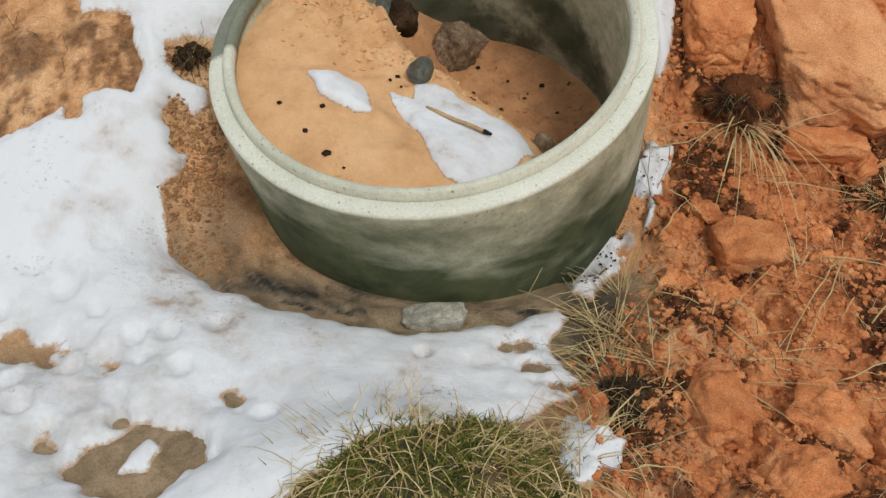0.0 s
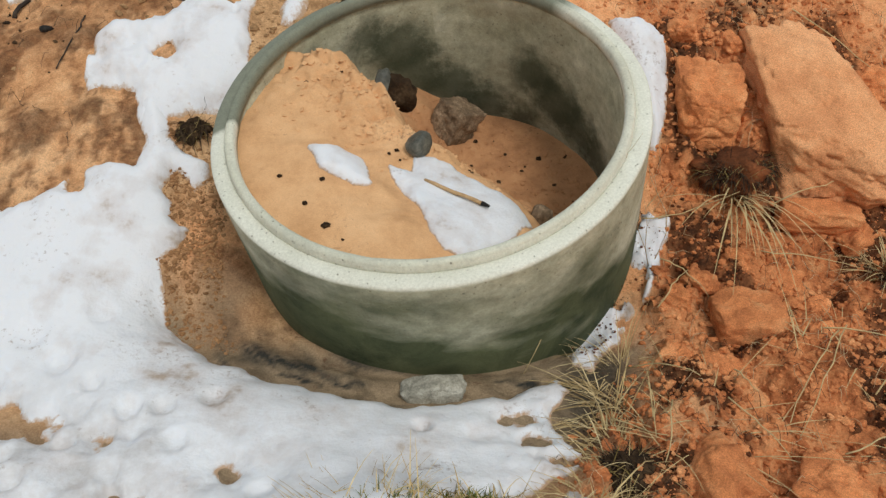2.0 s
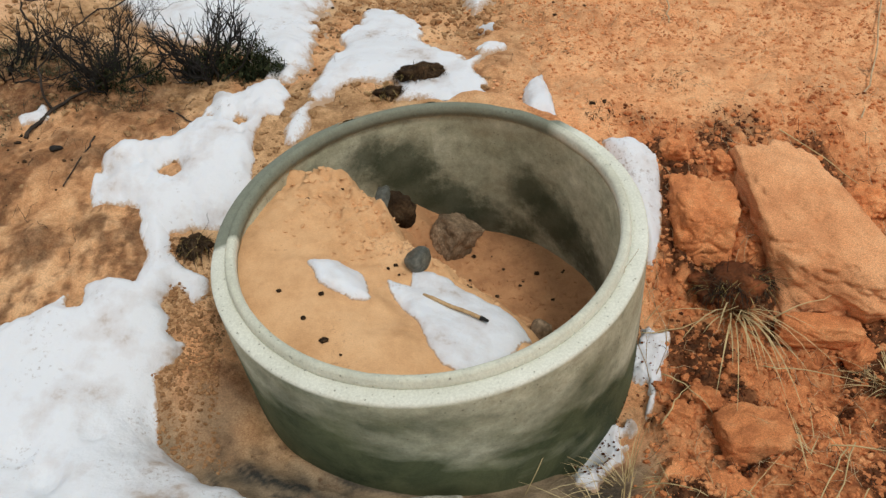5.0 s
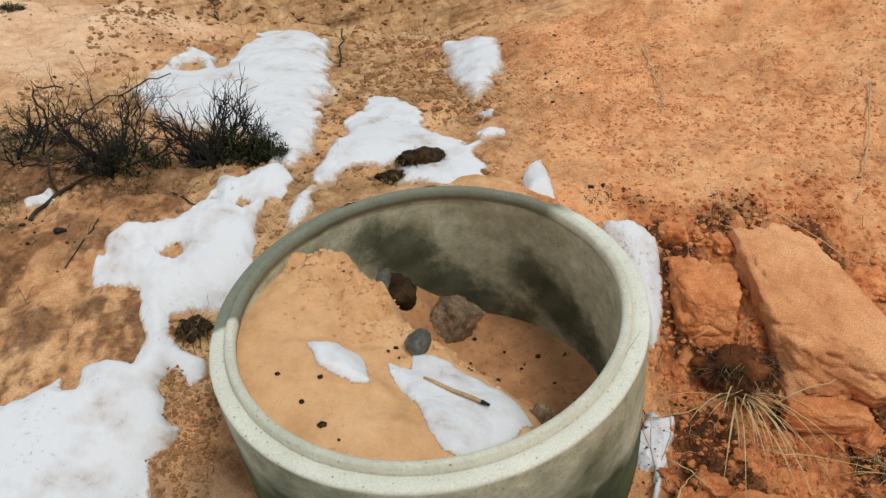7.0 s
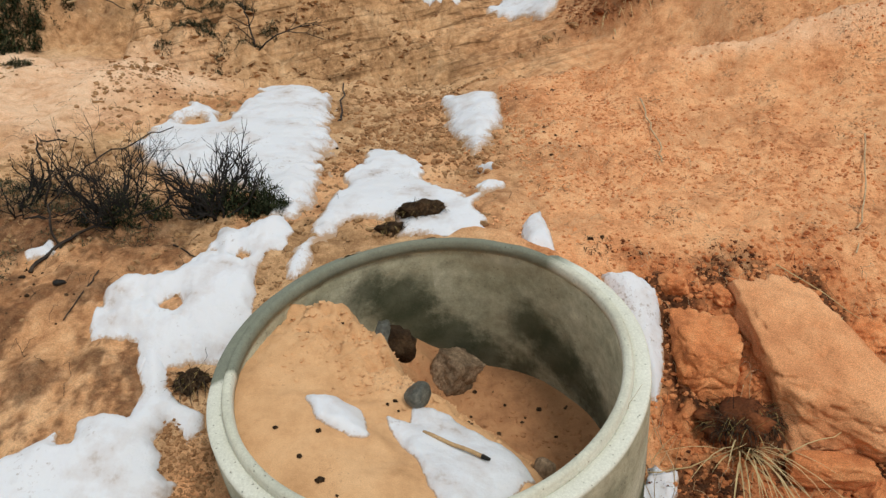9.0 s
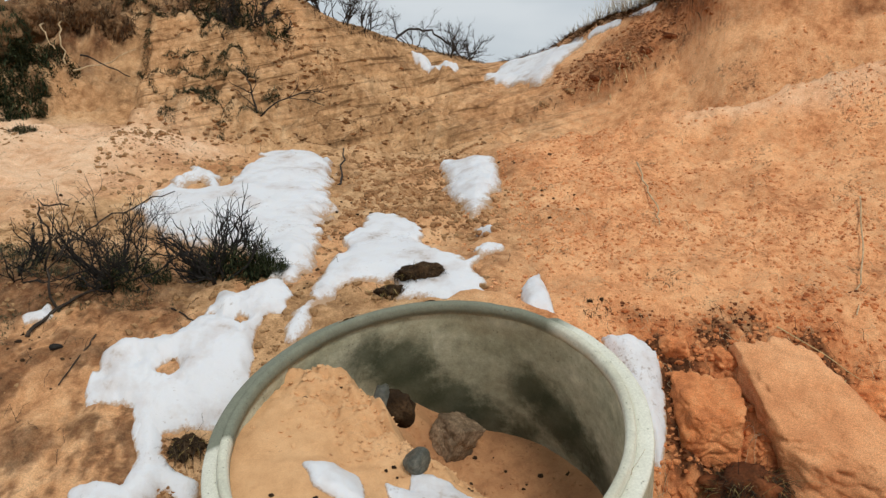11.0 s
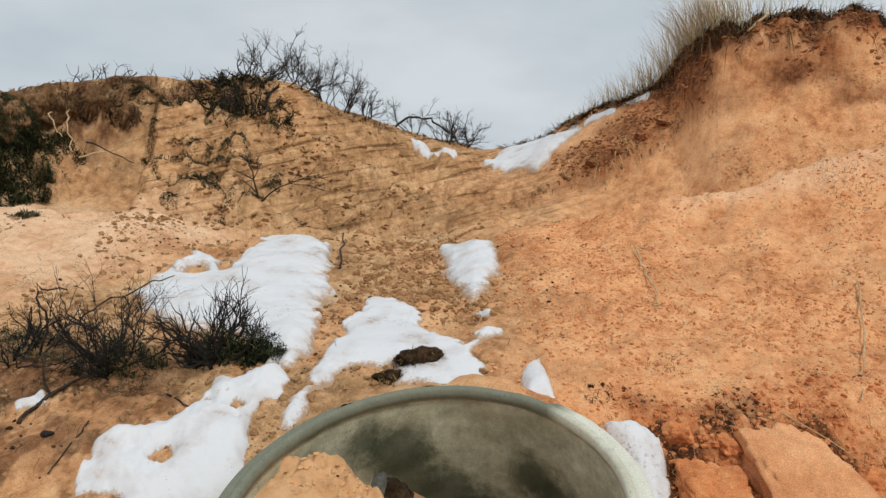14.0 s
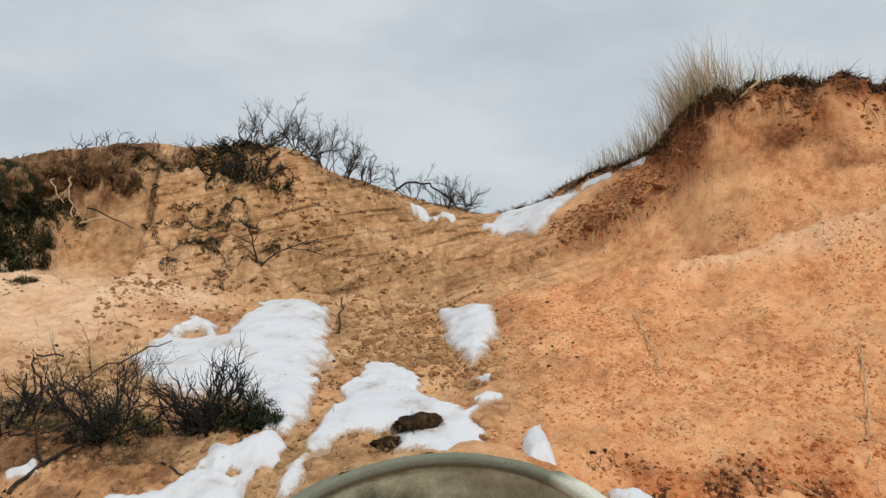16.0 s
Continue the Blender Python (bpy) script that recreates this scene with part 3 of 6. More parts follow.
def rock_mesh(name, size, seed, facets=7, rough=0.10, cuts=3, square=0.0):
    """A broken stone or clod: a ball cut by planes, then worn."""
    rng = random.Random(seed)
    bm = bmesh.new()
    bmesh.ops.create_icosphere(bm, subdivisions=cuts, radius=1)
    planes = []
    for _ in range(facets):
        n = Vector((rng.gauss(0, 1), rng.gauss(0, 1), rng.gauss(0, 1))).normalized()
        planes.append((n, rng.uniform(0.55, 0.85)))
    off = Vector((seed * 1.37, seed * 0.71, seed * 2.3))
    for v in bm.verts:
        p = v.co.copy()
        if square:
            q = p / max(abs(p.x), abs(p.y), abs(p.z))
            p = p.lerp(q, square)
        for n, d in planes:
            e = p.dot(n) - d
            if e > 0:
                p -= n * e * 0.85
        q = p * 1.7 + off
        p *= 1 + rough * (noise.fractal(q, 0.95, 2.1, 5) - 0.5 * max(0.0, 0.16 - abs(noise.noise(q * 1.3 + Vector((9, 2, 4))))) / 0.16)
        if cuts >= 5:
            # crumbly skin, with cracks that follow the bedding
            w = Vector((p.x * size[0], p.y * size[1], p.z * size[2])) * 14 + off
            crack = max(0.0, 0.07 - abs(noise.noise(Vector((w.x * 0.35, w.y * 0.35, w.z * 1.3))))) / 0.07
            p *= 1 + 0.045 * noise.fractal(w, 0.8, 2.1, 5) - 0.05 * crack
        v.co = Vector((p.x * size[0], p.y * size[1], p.z * size[2]))
    me = bpy.data.meshes.new(name)
    bm.to_mesh(me)
    bm.free()
    me.polygons.foreach_set("use_smooth", [True] * len(me.polygons))
    return me


def rock(name, at, size, seed, material, label, category, turn=(0, 0, 0), group="", sink=0.35, **kw):
    ob = put(name, rock_mesh(name, size, seed, **kw), material, label, category, group)
    x, y = at[0], at[1]
    z = at[2] if len(at) > 2 else height(x, y) + size[2] * (1 - 2 * sink)
    ob.matrix_world = pose(x, y, z, *turn)
    return ob


# ---- the land ----
def spaced(inner, lo, hi, fine, reach, cap):
    """Grid lines: evenly spaced inside, ever wider outside."""
    mid = list(np.arange(lo, hi, fine))
    out, d = [], fine
    p = hi
    while p < reach:
        out.append(p)
        d = min(d * 1.035, cap) if p < inner else d * 1.25
        p += d
    low, d, p = [], fine, lo
    while p > -reach:
        d = min(d * 1.035, cap) if p > -inner else d * 1.25
        p -= d
        low.append(p)
    return np.array(low[::-1] + mid + out)


# black silt left by the runnel: from, to, half-widths
STREAKS = (((-0.60, 1.77), (-0.50, 1.69), 0.030, 0.050), ((-0.50, 1.69), (-0.36, 1.60), 0.050, 0.026), ((-0.40, 1.63), (-0.20, 1.545), 0.022, 0.010), ((-0.44, 1.59), (-0.30, 1.545), 0.010, 0.006),
           ((0.13, 1.555), (0.22, 1.555), 0.014, 0.020))


def soil_zones(x, y, z):
    """Red soil, dark humus or fresh crumbs with some overhang shade put in, and wet silt: 0 to 1 each."""
    r = rubble(x, y)
    red = step(-0.15, 0.75, x + 0.35 * fbm(x, y, 0.9, 4, 31)) * (0.75 + 0.25 * r)
    red = np.maximum(red, 0.30 * step(0.0, 0.5, fbm(x, y, 0.5, 4, 32)))
    yf0 = np.interp(x, FOOT[:, 0], FOOT[:, 1])
    red = red * (1 - 0.55 * step(4.3, 4.9, y) * step(1.0, 0.5, x)) * (1 - 0.30 * step(0.0, 0.06, y - yf0 - 0.06 * fbm(x, y * 0.5, 0.5, 3, 11)))
    dark = r * (0.20 + 0.78 * step(-0.15, 0.30, fbm(x, y, 0.15, 4, 43)))
    dark = np.maximum(dark, 0.72 * step(-0.7, 0.45, fbm(x, y, 0.09, 6, 33, 0.75)) * step(-0.70, -0.9, x) * step(-3.2, -2.6, x) * step(1.6, 2.0, y) * step(3.1, 2.6, y))
    dark = np.maximum(dark, 0.75 * np.exp(-(((x + 1.35) / 0.45) ** 2 + ((y - 2.68) / 0.26) ** 2) ** 2) * step(-0.7, 0.5, fbm(x, y, 0.14, 5, 47, 0.65)))
    dark = np.maximum(dark, 0.16 * step(0.25, 0.7, fbm(x, y, 0.16, 5, 34)) * step(2.5, 2.8, y) * step(4.9, 4.3, y))
    yt = np.interp(x, TOP[:, 0], TOP[:, 1])
    line = gully_lip(x)
    lip = step(line - 0.05, line, y + 0.03 * fbm(x, y, 0.1, 3, 36)) * step(line + 0.40, line + 0.16, y + 0.08 * fbm(x, y, 0.2, 3, 55)) * step(0.75, 1.05, x) * step(1.7, 1.6, x)
    # strip under the gully lip: brown soil, and the undercut's shade put into colour
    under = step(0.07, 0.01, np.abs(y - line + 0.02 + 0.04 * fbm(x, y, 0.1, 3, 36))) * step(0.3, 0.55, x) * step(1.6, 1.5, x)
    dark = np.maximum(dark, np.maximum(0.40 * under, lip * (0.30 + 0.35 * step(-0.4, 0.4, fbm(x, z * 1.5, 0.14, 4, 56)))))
    red = np.maximum(red, 0.85 * lip)
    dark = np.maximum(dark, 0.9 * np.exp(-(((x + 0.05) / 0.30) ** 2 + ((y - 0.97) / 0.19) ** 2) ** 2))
    crest = step(yt - 0.30 - 0.16 * step(1.0, 1.5, x), yt - 0.12, y + 0.10 * fbm(x, y, 0.2, 3, 35))
    dark = np.maximum(dark, crest * 0.7 * step(0.9, 1.5, np.abs(x + 0.2)) * step(-0.5, 0.5, fbm(x, z * 1.5, 0.12, 4, 44)))
    band = step(yt - 0.44, yt - 0.24, y + 0.12 * fbm(x, z * 1.5, 0.25, 4, 45)) * step(1.15, 1.5, x) * step(yt + 0.1, yt, y)
    red, dark = np.maximum(red, band), np.maximum(dark, band * (0.52 + 0.36 * step(-0.5, 0.5, fbm(x, z * 2.2, 0.30, 5, 46, 0.65))))
    d = np.hypot((x + 0.05) / 1.12, y - 1.93)
    wet = step(0.92, 0.70, d) * step(1.88, 1.66, y + 0.08 * fbm(x, y, 0.12, 3, 48)) * (1 - r)
    streak = step(0.15, 0.6, fbm(np.arctan2(y - 1.93, x + 0.05) * 0.28, d * 3.4, 0.16, 4, 42)) * step(0.05, -0.25, x) * step(-0.72, -0.55, x)
    wx, wy = x + 0.03 * fbm(x, y, 0.07, 4, 49), y + 0.02 * fbm(x, y, 0.06, 4, 51)
    pool = 0.0
    for (ax, ay), (bx, by), w0, w1 in STREAKS:
        t = np.clip(((wx - ax) * (bx - ax) + (wy - ay) * (by - ay)) / ((bx - ax) ** 2 + (by - ay) ** 2), 0, 1)
        off = np.hypot(wx - ax - t * (bx - ax), wy - ay - t * (by - ay)) / (w0 + (w1 - w0) * t)
        pool = np.maximum(pool, np.exp(-off ** 2) * (0.55 + 0.45 * step(-0.5, 0.3, fbm(d * 9, np.arctan2(y - 1.93, x + 0.05) * 0.5, 0.12, 3, 63))))
    dark = np.maximum(dark, wet * np.maximum(streak * 0.8, 1.15 * pool))
    bank = np.exp(-(((x + 0.66) / 0.13) ** 2 + ((y - 1.86) / 0.22) ** 2) ** 2) * (1 - wet)
    red, dark = np.maximum(red, 0.55 * bank), np.maximum(dark, bank * 0.72 * step(-0.5, 0.5, fbm(x, y, 0.10, 5, 50)))
    dark = np.maximum(dark, 0.8 * np.exp(-(((x - 0.40) / 0.12) ** 2 + ((y - 1.48) / 0.22) ** 2) ** 2))
    wet = np.maximum(wet, 0.9 * step(0.2, 0.6, y) * step(-2.4, -1.8, x) * step(1.5, 1.3, y) * step(0.3, 0.0, x))
    yf = np.interp(x, FOOT[:, 0], FOOT[:, 1])
    bed = step(0.05, 0.3, (y - yf) / (yt - yf)) * step(-2.2, -1.7, x) * step(1.1, 0.5, x) * step(1.1, 0.95, (y - yf) / (yt - yf))
    # overhang shade and brown soil in the western hollow, put in as dark; moss and litter round the shrubs
    dark = np.maximum(dark, 0.85 * step(-2.0, -2.12, x + 0.08 * fbm(x, z, 0.2, 3, 64)) * step(1.58, 1.80, z + 0.10 * fbm(x, z, 0.15, 4, 65)) * step(-0.7, 0.3, fbm(x, z, 0.10, 4, 66)) * step(4.6, 4.8, y))
    dark = np.maximum(dark, 0.80 * step(-1.05, -1.30, x + 0.10 * fbm(x, y, 0.2, 3, 67)) * step(-2.9, -2.2, x) * step(2.30, 2.50, y) * step(3.12, 2.85, y) * step(-0.6, 0.35, fbm(x, y, 0.13, 5, 68, 0.6)))
    # bleached dry sand in the fan below the western hollow; the talus brow's lit edge, put in as paler colour
    pale = step(-1.25, -1.75, x + 0.25 * fbm(x, y, 0.5, 4, 57)) * step(-4.2, -3.2, x + 0.4 * fbm(x, y, 0.6, 3, 75)) * step(3.15, 3.6, y + 0.2 * fbm(x, y, 0.4, 3, 58)) * step(4.95, 4.6, y)
    pale = np.maximum(pale, 0.6 * step(1.05, 1.5, x) * step(yf - 0.20, yf - 0.05, y + 0.05 * fbm(x, y, 0.2, 3, 59)) * step(yf + 0.09, yf + 0.02, y))
    dark = dark * (1 - 0.8 * pale)
    return red, dark, wet, bed, pale


gx = spaced(3.4, -1.5, 1.5, 0.012, 600, 0.018)
gx = np.unique(np.concatenate((gx[(gx < 0.3) | (gx > 1.45)], np.arange(0.3, 1.45, 0.006))))
gy = spaced(7.2, 0.75, 2.75, 0.0075, 600, 0.015)
X, Y = np.meshgrid(gx, gy)
Z = ground(X, Y)


def height(x, y):
    """The land's height, read off its grid."""
    i, j = int(np.searchsorted(gx, x)) - 1, int(np.searchsorted(gy, y)) - 1
    u, v = (x - gx[i]) / (gx[i + 1] - gx[i]), (y - gy[j]) / (gy[j + 1] - gy[j])
    return float((Z[j, i] * (1 - u) + Z[j, i + 1] * u) * (1 - v) + (Z[j + 1, i] * (1 - u) + Z[j + 1, i + 1] * u) * v)


rel = np.stack((X, Y, Z), -1) - RING_AT
ring_r = np.hypot(rel @ RING_X, rel @ RING_Y)
cell_r = 0.25 * (ring_r[:-1, :-1] + ring_r[1:, :-1] + ring_r[:-1, 1:] + ring_r[1:, 1:])
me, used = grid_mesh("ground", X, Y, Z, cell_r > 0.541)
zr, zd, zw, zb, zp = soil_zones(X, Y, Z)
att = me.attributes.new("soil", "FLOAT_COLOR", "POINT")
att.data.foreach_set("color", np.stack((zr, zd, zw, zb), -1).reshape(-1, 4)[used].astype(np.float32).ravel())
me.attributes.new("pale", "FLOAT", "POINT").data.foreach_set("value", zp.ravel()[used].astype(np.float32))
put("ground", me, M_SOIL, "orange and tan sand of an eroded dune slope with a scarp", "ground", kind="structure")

# ---- the concrete ring ----
RING = Matrix((RING_X, RING_Y, RING_UP)).transposed().to_4x4()
RING.translation = Vector(RING_AT)


def lathe(name, profile, segs, wobble, seed):
    """A ring turned from (radius, height) pairs, slightly uneven."""
    s, n = Soup(), len(profile)
    for k in range(segs):
        a = 2 * math.pi * k / segs
        for r, h in profile:
            p = Vector((math.cos(a) * r, math.sin(a) * r, h))
            q = noise.fractal(p * 6 + Vector((seed, 0, 0)), 1.0, 2.0, 3) * wobble
            chip = max(0.0, noise.noise(p * 22 + Vector((0, seed, 3))) - 0.35) * 0.010
            edge = 1.0 if h > -0.02 else 0.0
            s.v.append(Vector((p.x * (1 + q), p.y * (1 + q), h + q * 0.6 - chip * edge)))
    for k in range(segs):
        a, b = k * n, ((k + 1) % segs) * n
        for j in range(n):
            j2 = (j + 1) % n
            s.f.append((a + j, b + j, b + j2, a + j2))
    return s.mesh(name)


outer = [(0.580, -0.92 + 0.04 * k) for k in range(23)]
inner = [(0.519, -0.03 - 0.04 * k) for k in range(23)]
body = outer + [(0.580, -0.014), (0.579, -0.005), (0.575, -0.001), (0.562, 0.0), (0.549, 0.0005), (0.540, 0.0), (0.525, -0.008)] + inner
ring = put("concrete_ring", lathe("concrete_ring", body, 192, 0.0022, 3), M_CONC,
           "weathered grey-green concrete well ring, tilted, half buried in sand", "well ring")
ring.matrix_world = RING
lip_profile = [(0.5385, -0.004), (0.5365, 0.010), (0.5345, 0.0195), (0.531, 0.0235), (0.524, 0.0245), (0.516, 0.0225), (0.511, 0.017), (0.5095, 0.006), (0.5100, -0.014), (0.526, -0.016)]
put("joint_lip", lathe("joint_lip", lip_profile, 192, 0.0022, 3), M_CONC, "raised concrete joint lip, chipped", parent=ring)


# ---- sand heaped inside the ring ----
def fill(u, v):
    """Depth of the sand below the rim, in the ring's own axes."""
    u, v = np.asarray(u, float), np.asarray(v, float)
    s = (u + 0.22) * 0.817 + (v - 0.35) * 0.577 + 0.030 * fbm(u, v, 0.15, 4, 51)
    s = np.maximum(s, (v - 0.335 + 0.02 * fbm(u, v, 0.12, 3, 54)) * 1.1 - 0.05)
    back = step(-0.10, 0.25, v)
    top = -0.032 - 0.15 * step(-0.40, -0.02, s) * (1 - 0.80 * back)
    drop = step(-0.06, 0.13 + 0.22 * (1 - back), s) ** (1 - 0.45 * back)
    base = -0.51 + 0.17 * step(0.16, -0.20, u) * step(0.10, 0.42, v)
    w = top * (1 - drop) + base * drop
    rough = step(-0.30, -0.05, s) * step(-0.12, 0.18, v)
    w = w + 0.005 * fbm(u, v, 0.10, 4, 52) + rough * (0.11 * (lumps(u, v, 0.13, 3, 53) - 0.38) + 0.075 * (lumps(u, v, 0.04, 3, 56) - 0.35)) * step(0.30, 0.0, s)
    ripple = np.sin((u * 0.577 - v * 0.817) * 9 + (s * 120) + 4 * fbm(u, v, 0.2, 2, 55))
    return w + 0.0022 * ripple * step(0.02, 0.1, s) * step(0.5, 0.2, s)


gr = np.linspace(0, 0.5215, 84)
ga = np.linspace(0, 2 * np.pi, 241)
A, R_ = np.meshgrid(ga, gr)
U, V = R_ * np.cos(A), R_ * np.sin(A)
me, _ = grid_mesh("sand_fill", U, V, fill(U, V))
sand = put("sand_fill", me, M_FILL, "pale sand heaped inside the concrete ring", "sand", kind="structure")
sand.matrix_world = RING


# ---- snow ----
def inside_distance(poly, x, y):
    """Distance to the outline, positive inside."""
    px = np.array(poly, float)
    best, odd = np.full(x.shape, 1e9), np.zeros(x.shape, bool)
    for (x0, y0), (x1, y1) in zip(px, np.roll(px, -1, axis=0)):
        dx, dy = x1 - x0, y1 - y0
        t = np.clip(((x - x0) * dx + (y - y0) * dy) / (dx * dx + dy * dy + 1e-12), 0, 1)
        best = np.minimum(best, np.hypot(x - x0 - t * dx, y - y0 - t * dy))
        odd ^= ((y0 > y) != (y1 > y)) & (x < dx * (y - y0) / (dy if abs(dy) > 1e-9 else 1e-9) + x0)
    return np.where(odd, best, -best)


def snow(poly, label, thick=0.04, res=0.010, ragged=0.02, soft=0.03, holes=(), dents=(), surface=ground, seed=60, crumbly=0.0, even=0.045, fade=0.011, trodden=None):
    px = np.array(poly, float)
    (xa, ya), (xb, yb) = px.min(0) - 0.04, px.max(0) + 0.04
    x, y = np.meshgrid(np.arange(xa, xb, res), np.arange(ya, yb, res))
    d = inside_distance(poly, x, y) + ragged * fbm(x, y, 0.11, 4, seed) + 0.45 * ragged * fbm(x, y, 0.04, 3, seed + 3)
    for hx, hy, ra, rb in holes:
        e = (np.hypot((x - hx) / ra, (y - hy) / rb) - 1) * min(ra, rb) + 0.026 * fbm(x, y, 0.07, 5, seed + 5)
        d = np.minimum(d, e)
    if crumbly:
        d = np.minimum(d, 0.03 - crumbly * step(0.25, 0.75, fbm(x, y, 0.07, 4, seed + 9)))
    h = thick * (1 - np.exp(-np.maximum(d, 0) / soft)) * (1 + 0.25 * fbm(x, y, 0.2, 3, seed + 2)) + 0.002
    for hx, hy, r, deep in dents:
        h = h - 1.2 * deep * np.exp(-(((x - hx) ** 2 + (y - hy) ** 2) / (r * r)) ** 2.5) * (d > 0)
    h = np.where(d > 0, h, np.maximum(d * 1.2, -0.03))
    base = surface(x, y)
    flat = base
    n = max(1, int(even / res))
    for _ in range(2):
        for axis in (0, 1):
            flat = np.mean([np.roll(np.pad(flat, n, mode="edge"), k, axis)[n:-n, n:-n] for k in range(-n, n + 1)], axis=0)
    w = step(0.0, 0.06, d)
    z = np.maximum(base + np.minimum(h, 0.004), base * (1 - w) + flat * w + h)
    m = np.maximum(np.maximum(d[:-1, :-1], d[1:, 1:]), np.maximum(d[:-1, 1:], d[1:, :-1])) > -res
    me, used = grid_mesh("snow_patch", x, y, z, m)
    if trodden:
        cx, cy, ra, rb = trodden
        soot = np.exp(-(((x - cx) / ra) ** 2 + ((y - cy) / rb) ** 2) ** 1.5)
        me.attributes.new("soot", "FLOAT", "POINT").data.foreach_set("value", soot.ravel()[used].astype(np.float32))
    cover = 1 - np.exp(-np.maximum(d, 0) / fade)
    me.attributes.new("cover", "FLOAT", "POINT").data.foreach_set("value", cover.ravel()[used].astype(np.float32))
    return put("snow_patch", me, M_SNOW, label, "snow", "melting snow patches")


SNOWFIELD = [(-1.34, 1.94), (-1.16, 1.99), (-1.08, 2.05), (-1.0, 2.08), (-0.9, 2.09), (-0.87, 2.16), (-0.89, 2.24), (-0.86, 2.26), (-0.81, 2.16), (-0.76, 2.14),
             (-0.69, 2.14), (-0.68, 2.09), (-0.74, 2.04), (-0.79, 2.02), (-0.79, 1.97), (-0.73, 1.97), (-0.74, 1.92), (-0.77, 1.89), (-0.78, 1.87), (-0.77, 1.82),
             (-0.75, 1.76), (-0.71, 1.72), (-0.56, 1.61), (-0.4, 1.54), (-0.25, 1.49), (-0.09, 1.45), (0.06, 1.49), (0.16, 1.5), (0.29, 1.56), (0.32, 1.52),
             (0.28, 1.46), (0.26, 1.40), (0.27, 1.34), (0.31, 1.29), (0.29, 1.23), (0.14, 1.15), (-0.05, 1.06), (-0.16, 1.02), (-0.32, 0.91), (-0.6, 0.7), (-1.3, 0.7), (-1.9, 1.2)]
snow(SNOWFIELD, "broad sheet of melting snow with bare sand showing through", 0.045, 0.009, 0.012, 0.035,
     holes=((-0.99, 1.37, 0.085, 0.06), (-0.635, 1.05, 0.12, 0.095), (-0.467, 1.22, 0.028, 0.022), (-0.765, 1.325, 0.016, 0.012), (-0.835, 1.08, 0.026, 0.016),
            (-1.052, 2.036, 0.02, 0.018), (-0.762, 2.057, 0.02, 0.018), (0.215, 1.335, 0.028, 0.012), (0.25, 1.27, 0.03, 0.012), (0.20, 1.42, 0.022, 0.010), (0.26, 1.47, 0.03, 0.008)),
     dents=((-0.74, 1.40, 0.03, 0.022), (-0.66, 1.41, 0.028, 0.02), (-0.55, 1.44, 0.03, 0.015), (-0.60, 1.30, 0.03, 0.012), (-0.95, 1.55, 0.04, 0.014), (-0.9, 1.7, 0.035, 0.012),
            (-0.80, 1.20, 0.05, 0.016), (-1.05, 1.62, 0.04, 0.012), (-0.72, 1.21, 0.03, 0.014), (-0.86, 1.30, 0.028, 0.028), (-0.92, 1.18, 0.03, 0.026), (-0.70, 1.16, 0.022, 0.03), (-0.52, 1.10, 0.03, 0.02),
            (-0.98, 1.24, 0.035, 0.02), (-1.0, 1.12, 0.04, 0.028), (-0.38, 1.16, 0.03, 0.016), (-0.05, 1.36, 0.02, 0.02), (-1.1, 1.48, 0.03, 0.02), (-0.85, 1.48, 0.025, 0.016)), seed=60, trodden=(-0.85, 1.18, 0.55, 0.30))
# an islet of snow in the largest bare patch
snow([(-0.66, 1.03), (-0.60, 1.03), (-0.58, 1.09), (-0.62, 1.12), (-0.655, 1.08)], "small islet of snow on bare sand", 0.02, 0.007, 0.006, 0.015, seed=64)
STRIP = [(0.34, 1.75), (0.4, 1.82), (0.47, 1.86), (0.53, 1.94), (0.56, 2.04), (0.63, 2.0), (0.61, 1.92), (0.56, 1.83), (0.50, 1.78), (0.45, 1.7), (0.39, 1.61), (0.34, 1.63)]
snow(STRIP,
     "narrow crumbly strip of dirty snow beside the concrete ring", 0.045, 0.006, 0.030, 0.02, seed=70, crumbly=0.05)
snow([(0.52, 2.5), (0.6, 2.5), (0.68, 2.45), (0.68, 2.35), (0.67, 2.26), (0.63, 2.18), (0.58, 2.3), (0.54, 2.42)], "snow wedged against the rim of the concrete ring", 0.05, 0.008, 0.01, 0.02, seed=74)
snow([(0.26, 1.18), (0.3, 1.08), (0.36, 1.07), (0.34, 1.0), (0.28, 0.94), (0.24, 0.93), (0.22, 1.0)], "thin dirty snow beside the grass mound", 0.016, 0.006, 0.012, 0.02, seed=76)
snow([(-1.08, 2.42), (-1.02, 2.48), (-0.9, 2.51), (-0.77, 2.58), (-0.78, 2.68), (-0.68, 2.72), (-0.58, 2.79), (-0.53, 2.68), (-0.56, 2.58), (-0.62, 2.53), (-0.59, 2.42),
      (-0.61, 2.34), (-0.66, 2.26), (-0.72, 2.23), (-0.77, 2.21), (-0.83, 2.2), (-0.89, 2.2), (-0.92, 2.27), (-1.01, 2.27), (-1.05, 2.29)],
     "thick snow drift beside the rim of the concrete ring", 0.05, 0.008, 0.026, 0.035, holes=((-0.881, 2.385, 0.035, 0.022), (-0.66, 2.56, 0.03, 0.04)), seed=80)
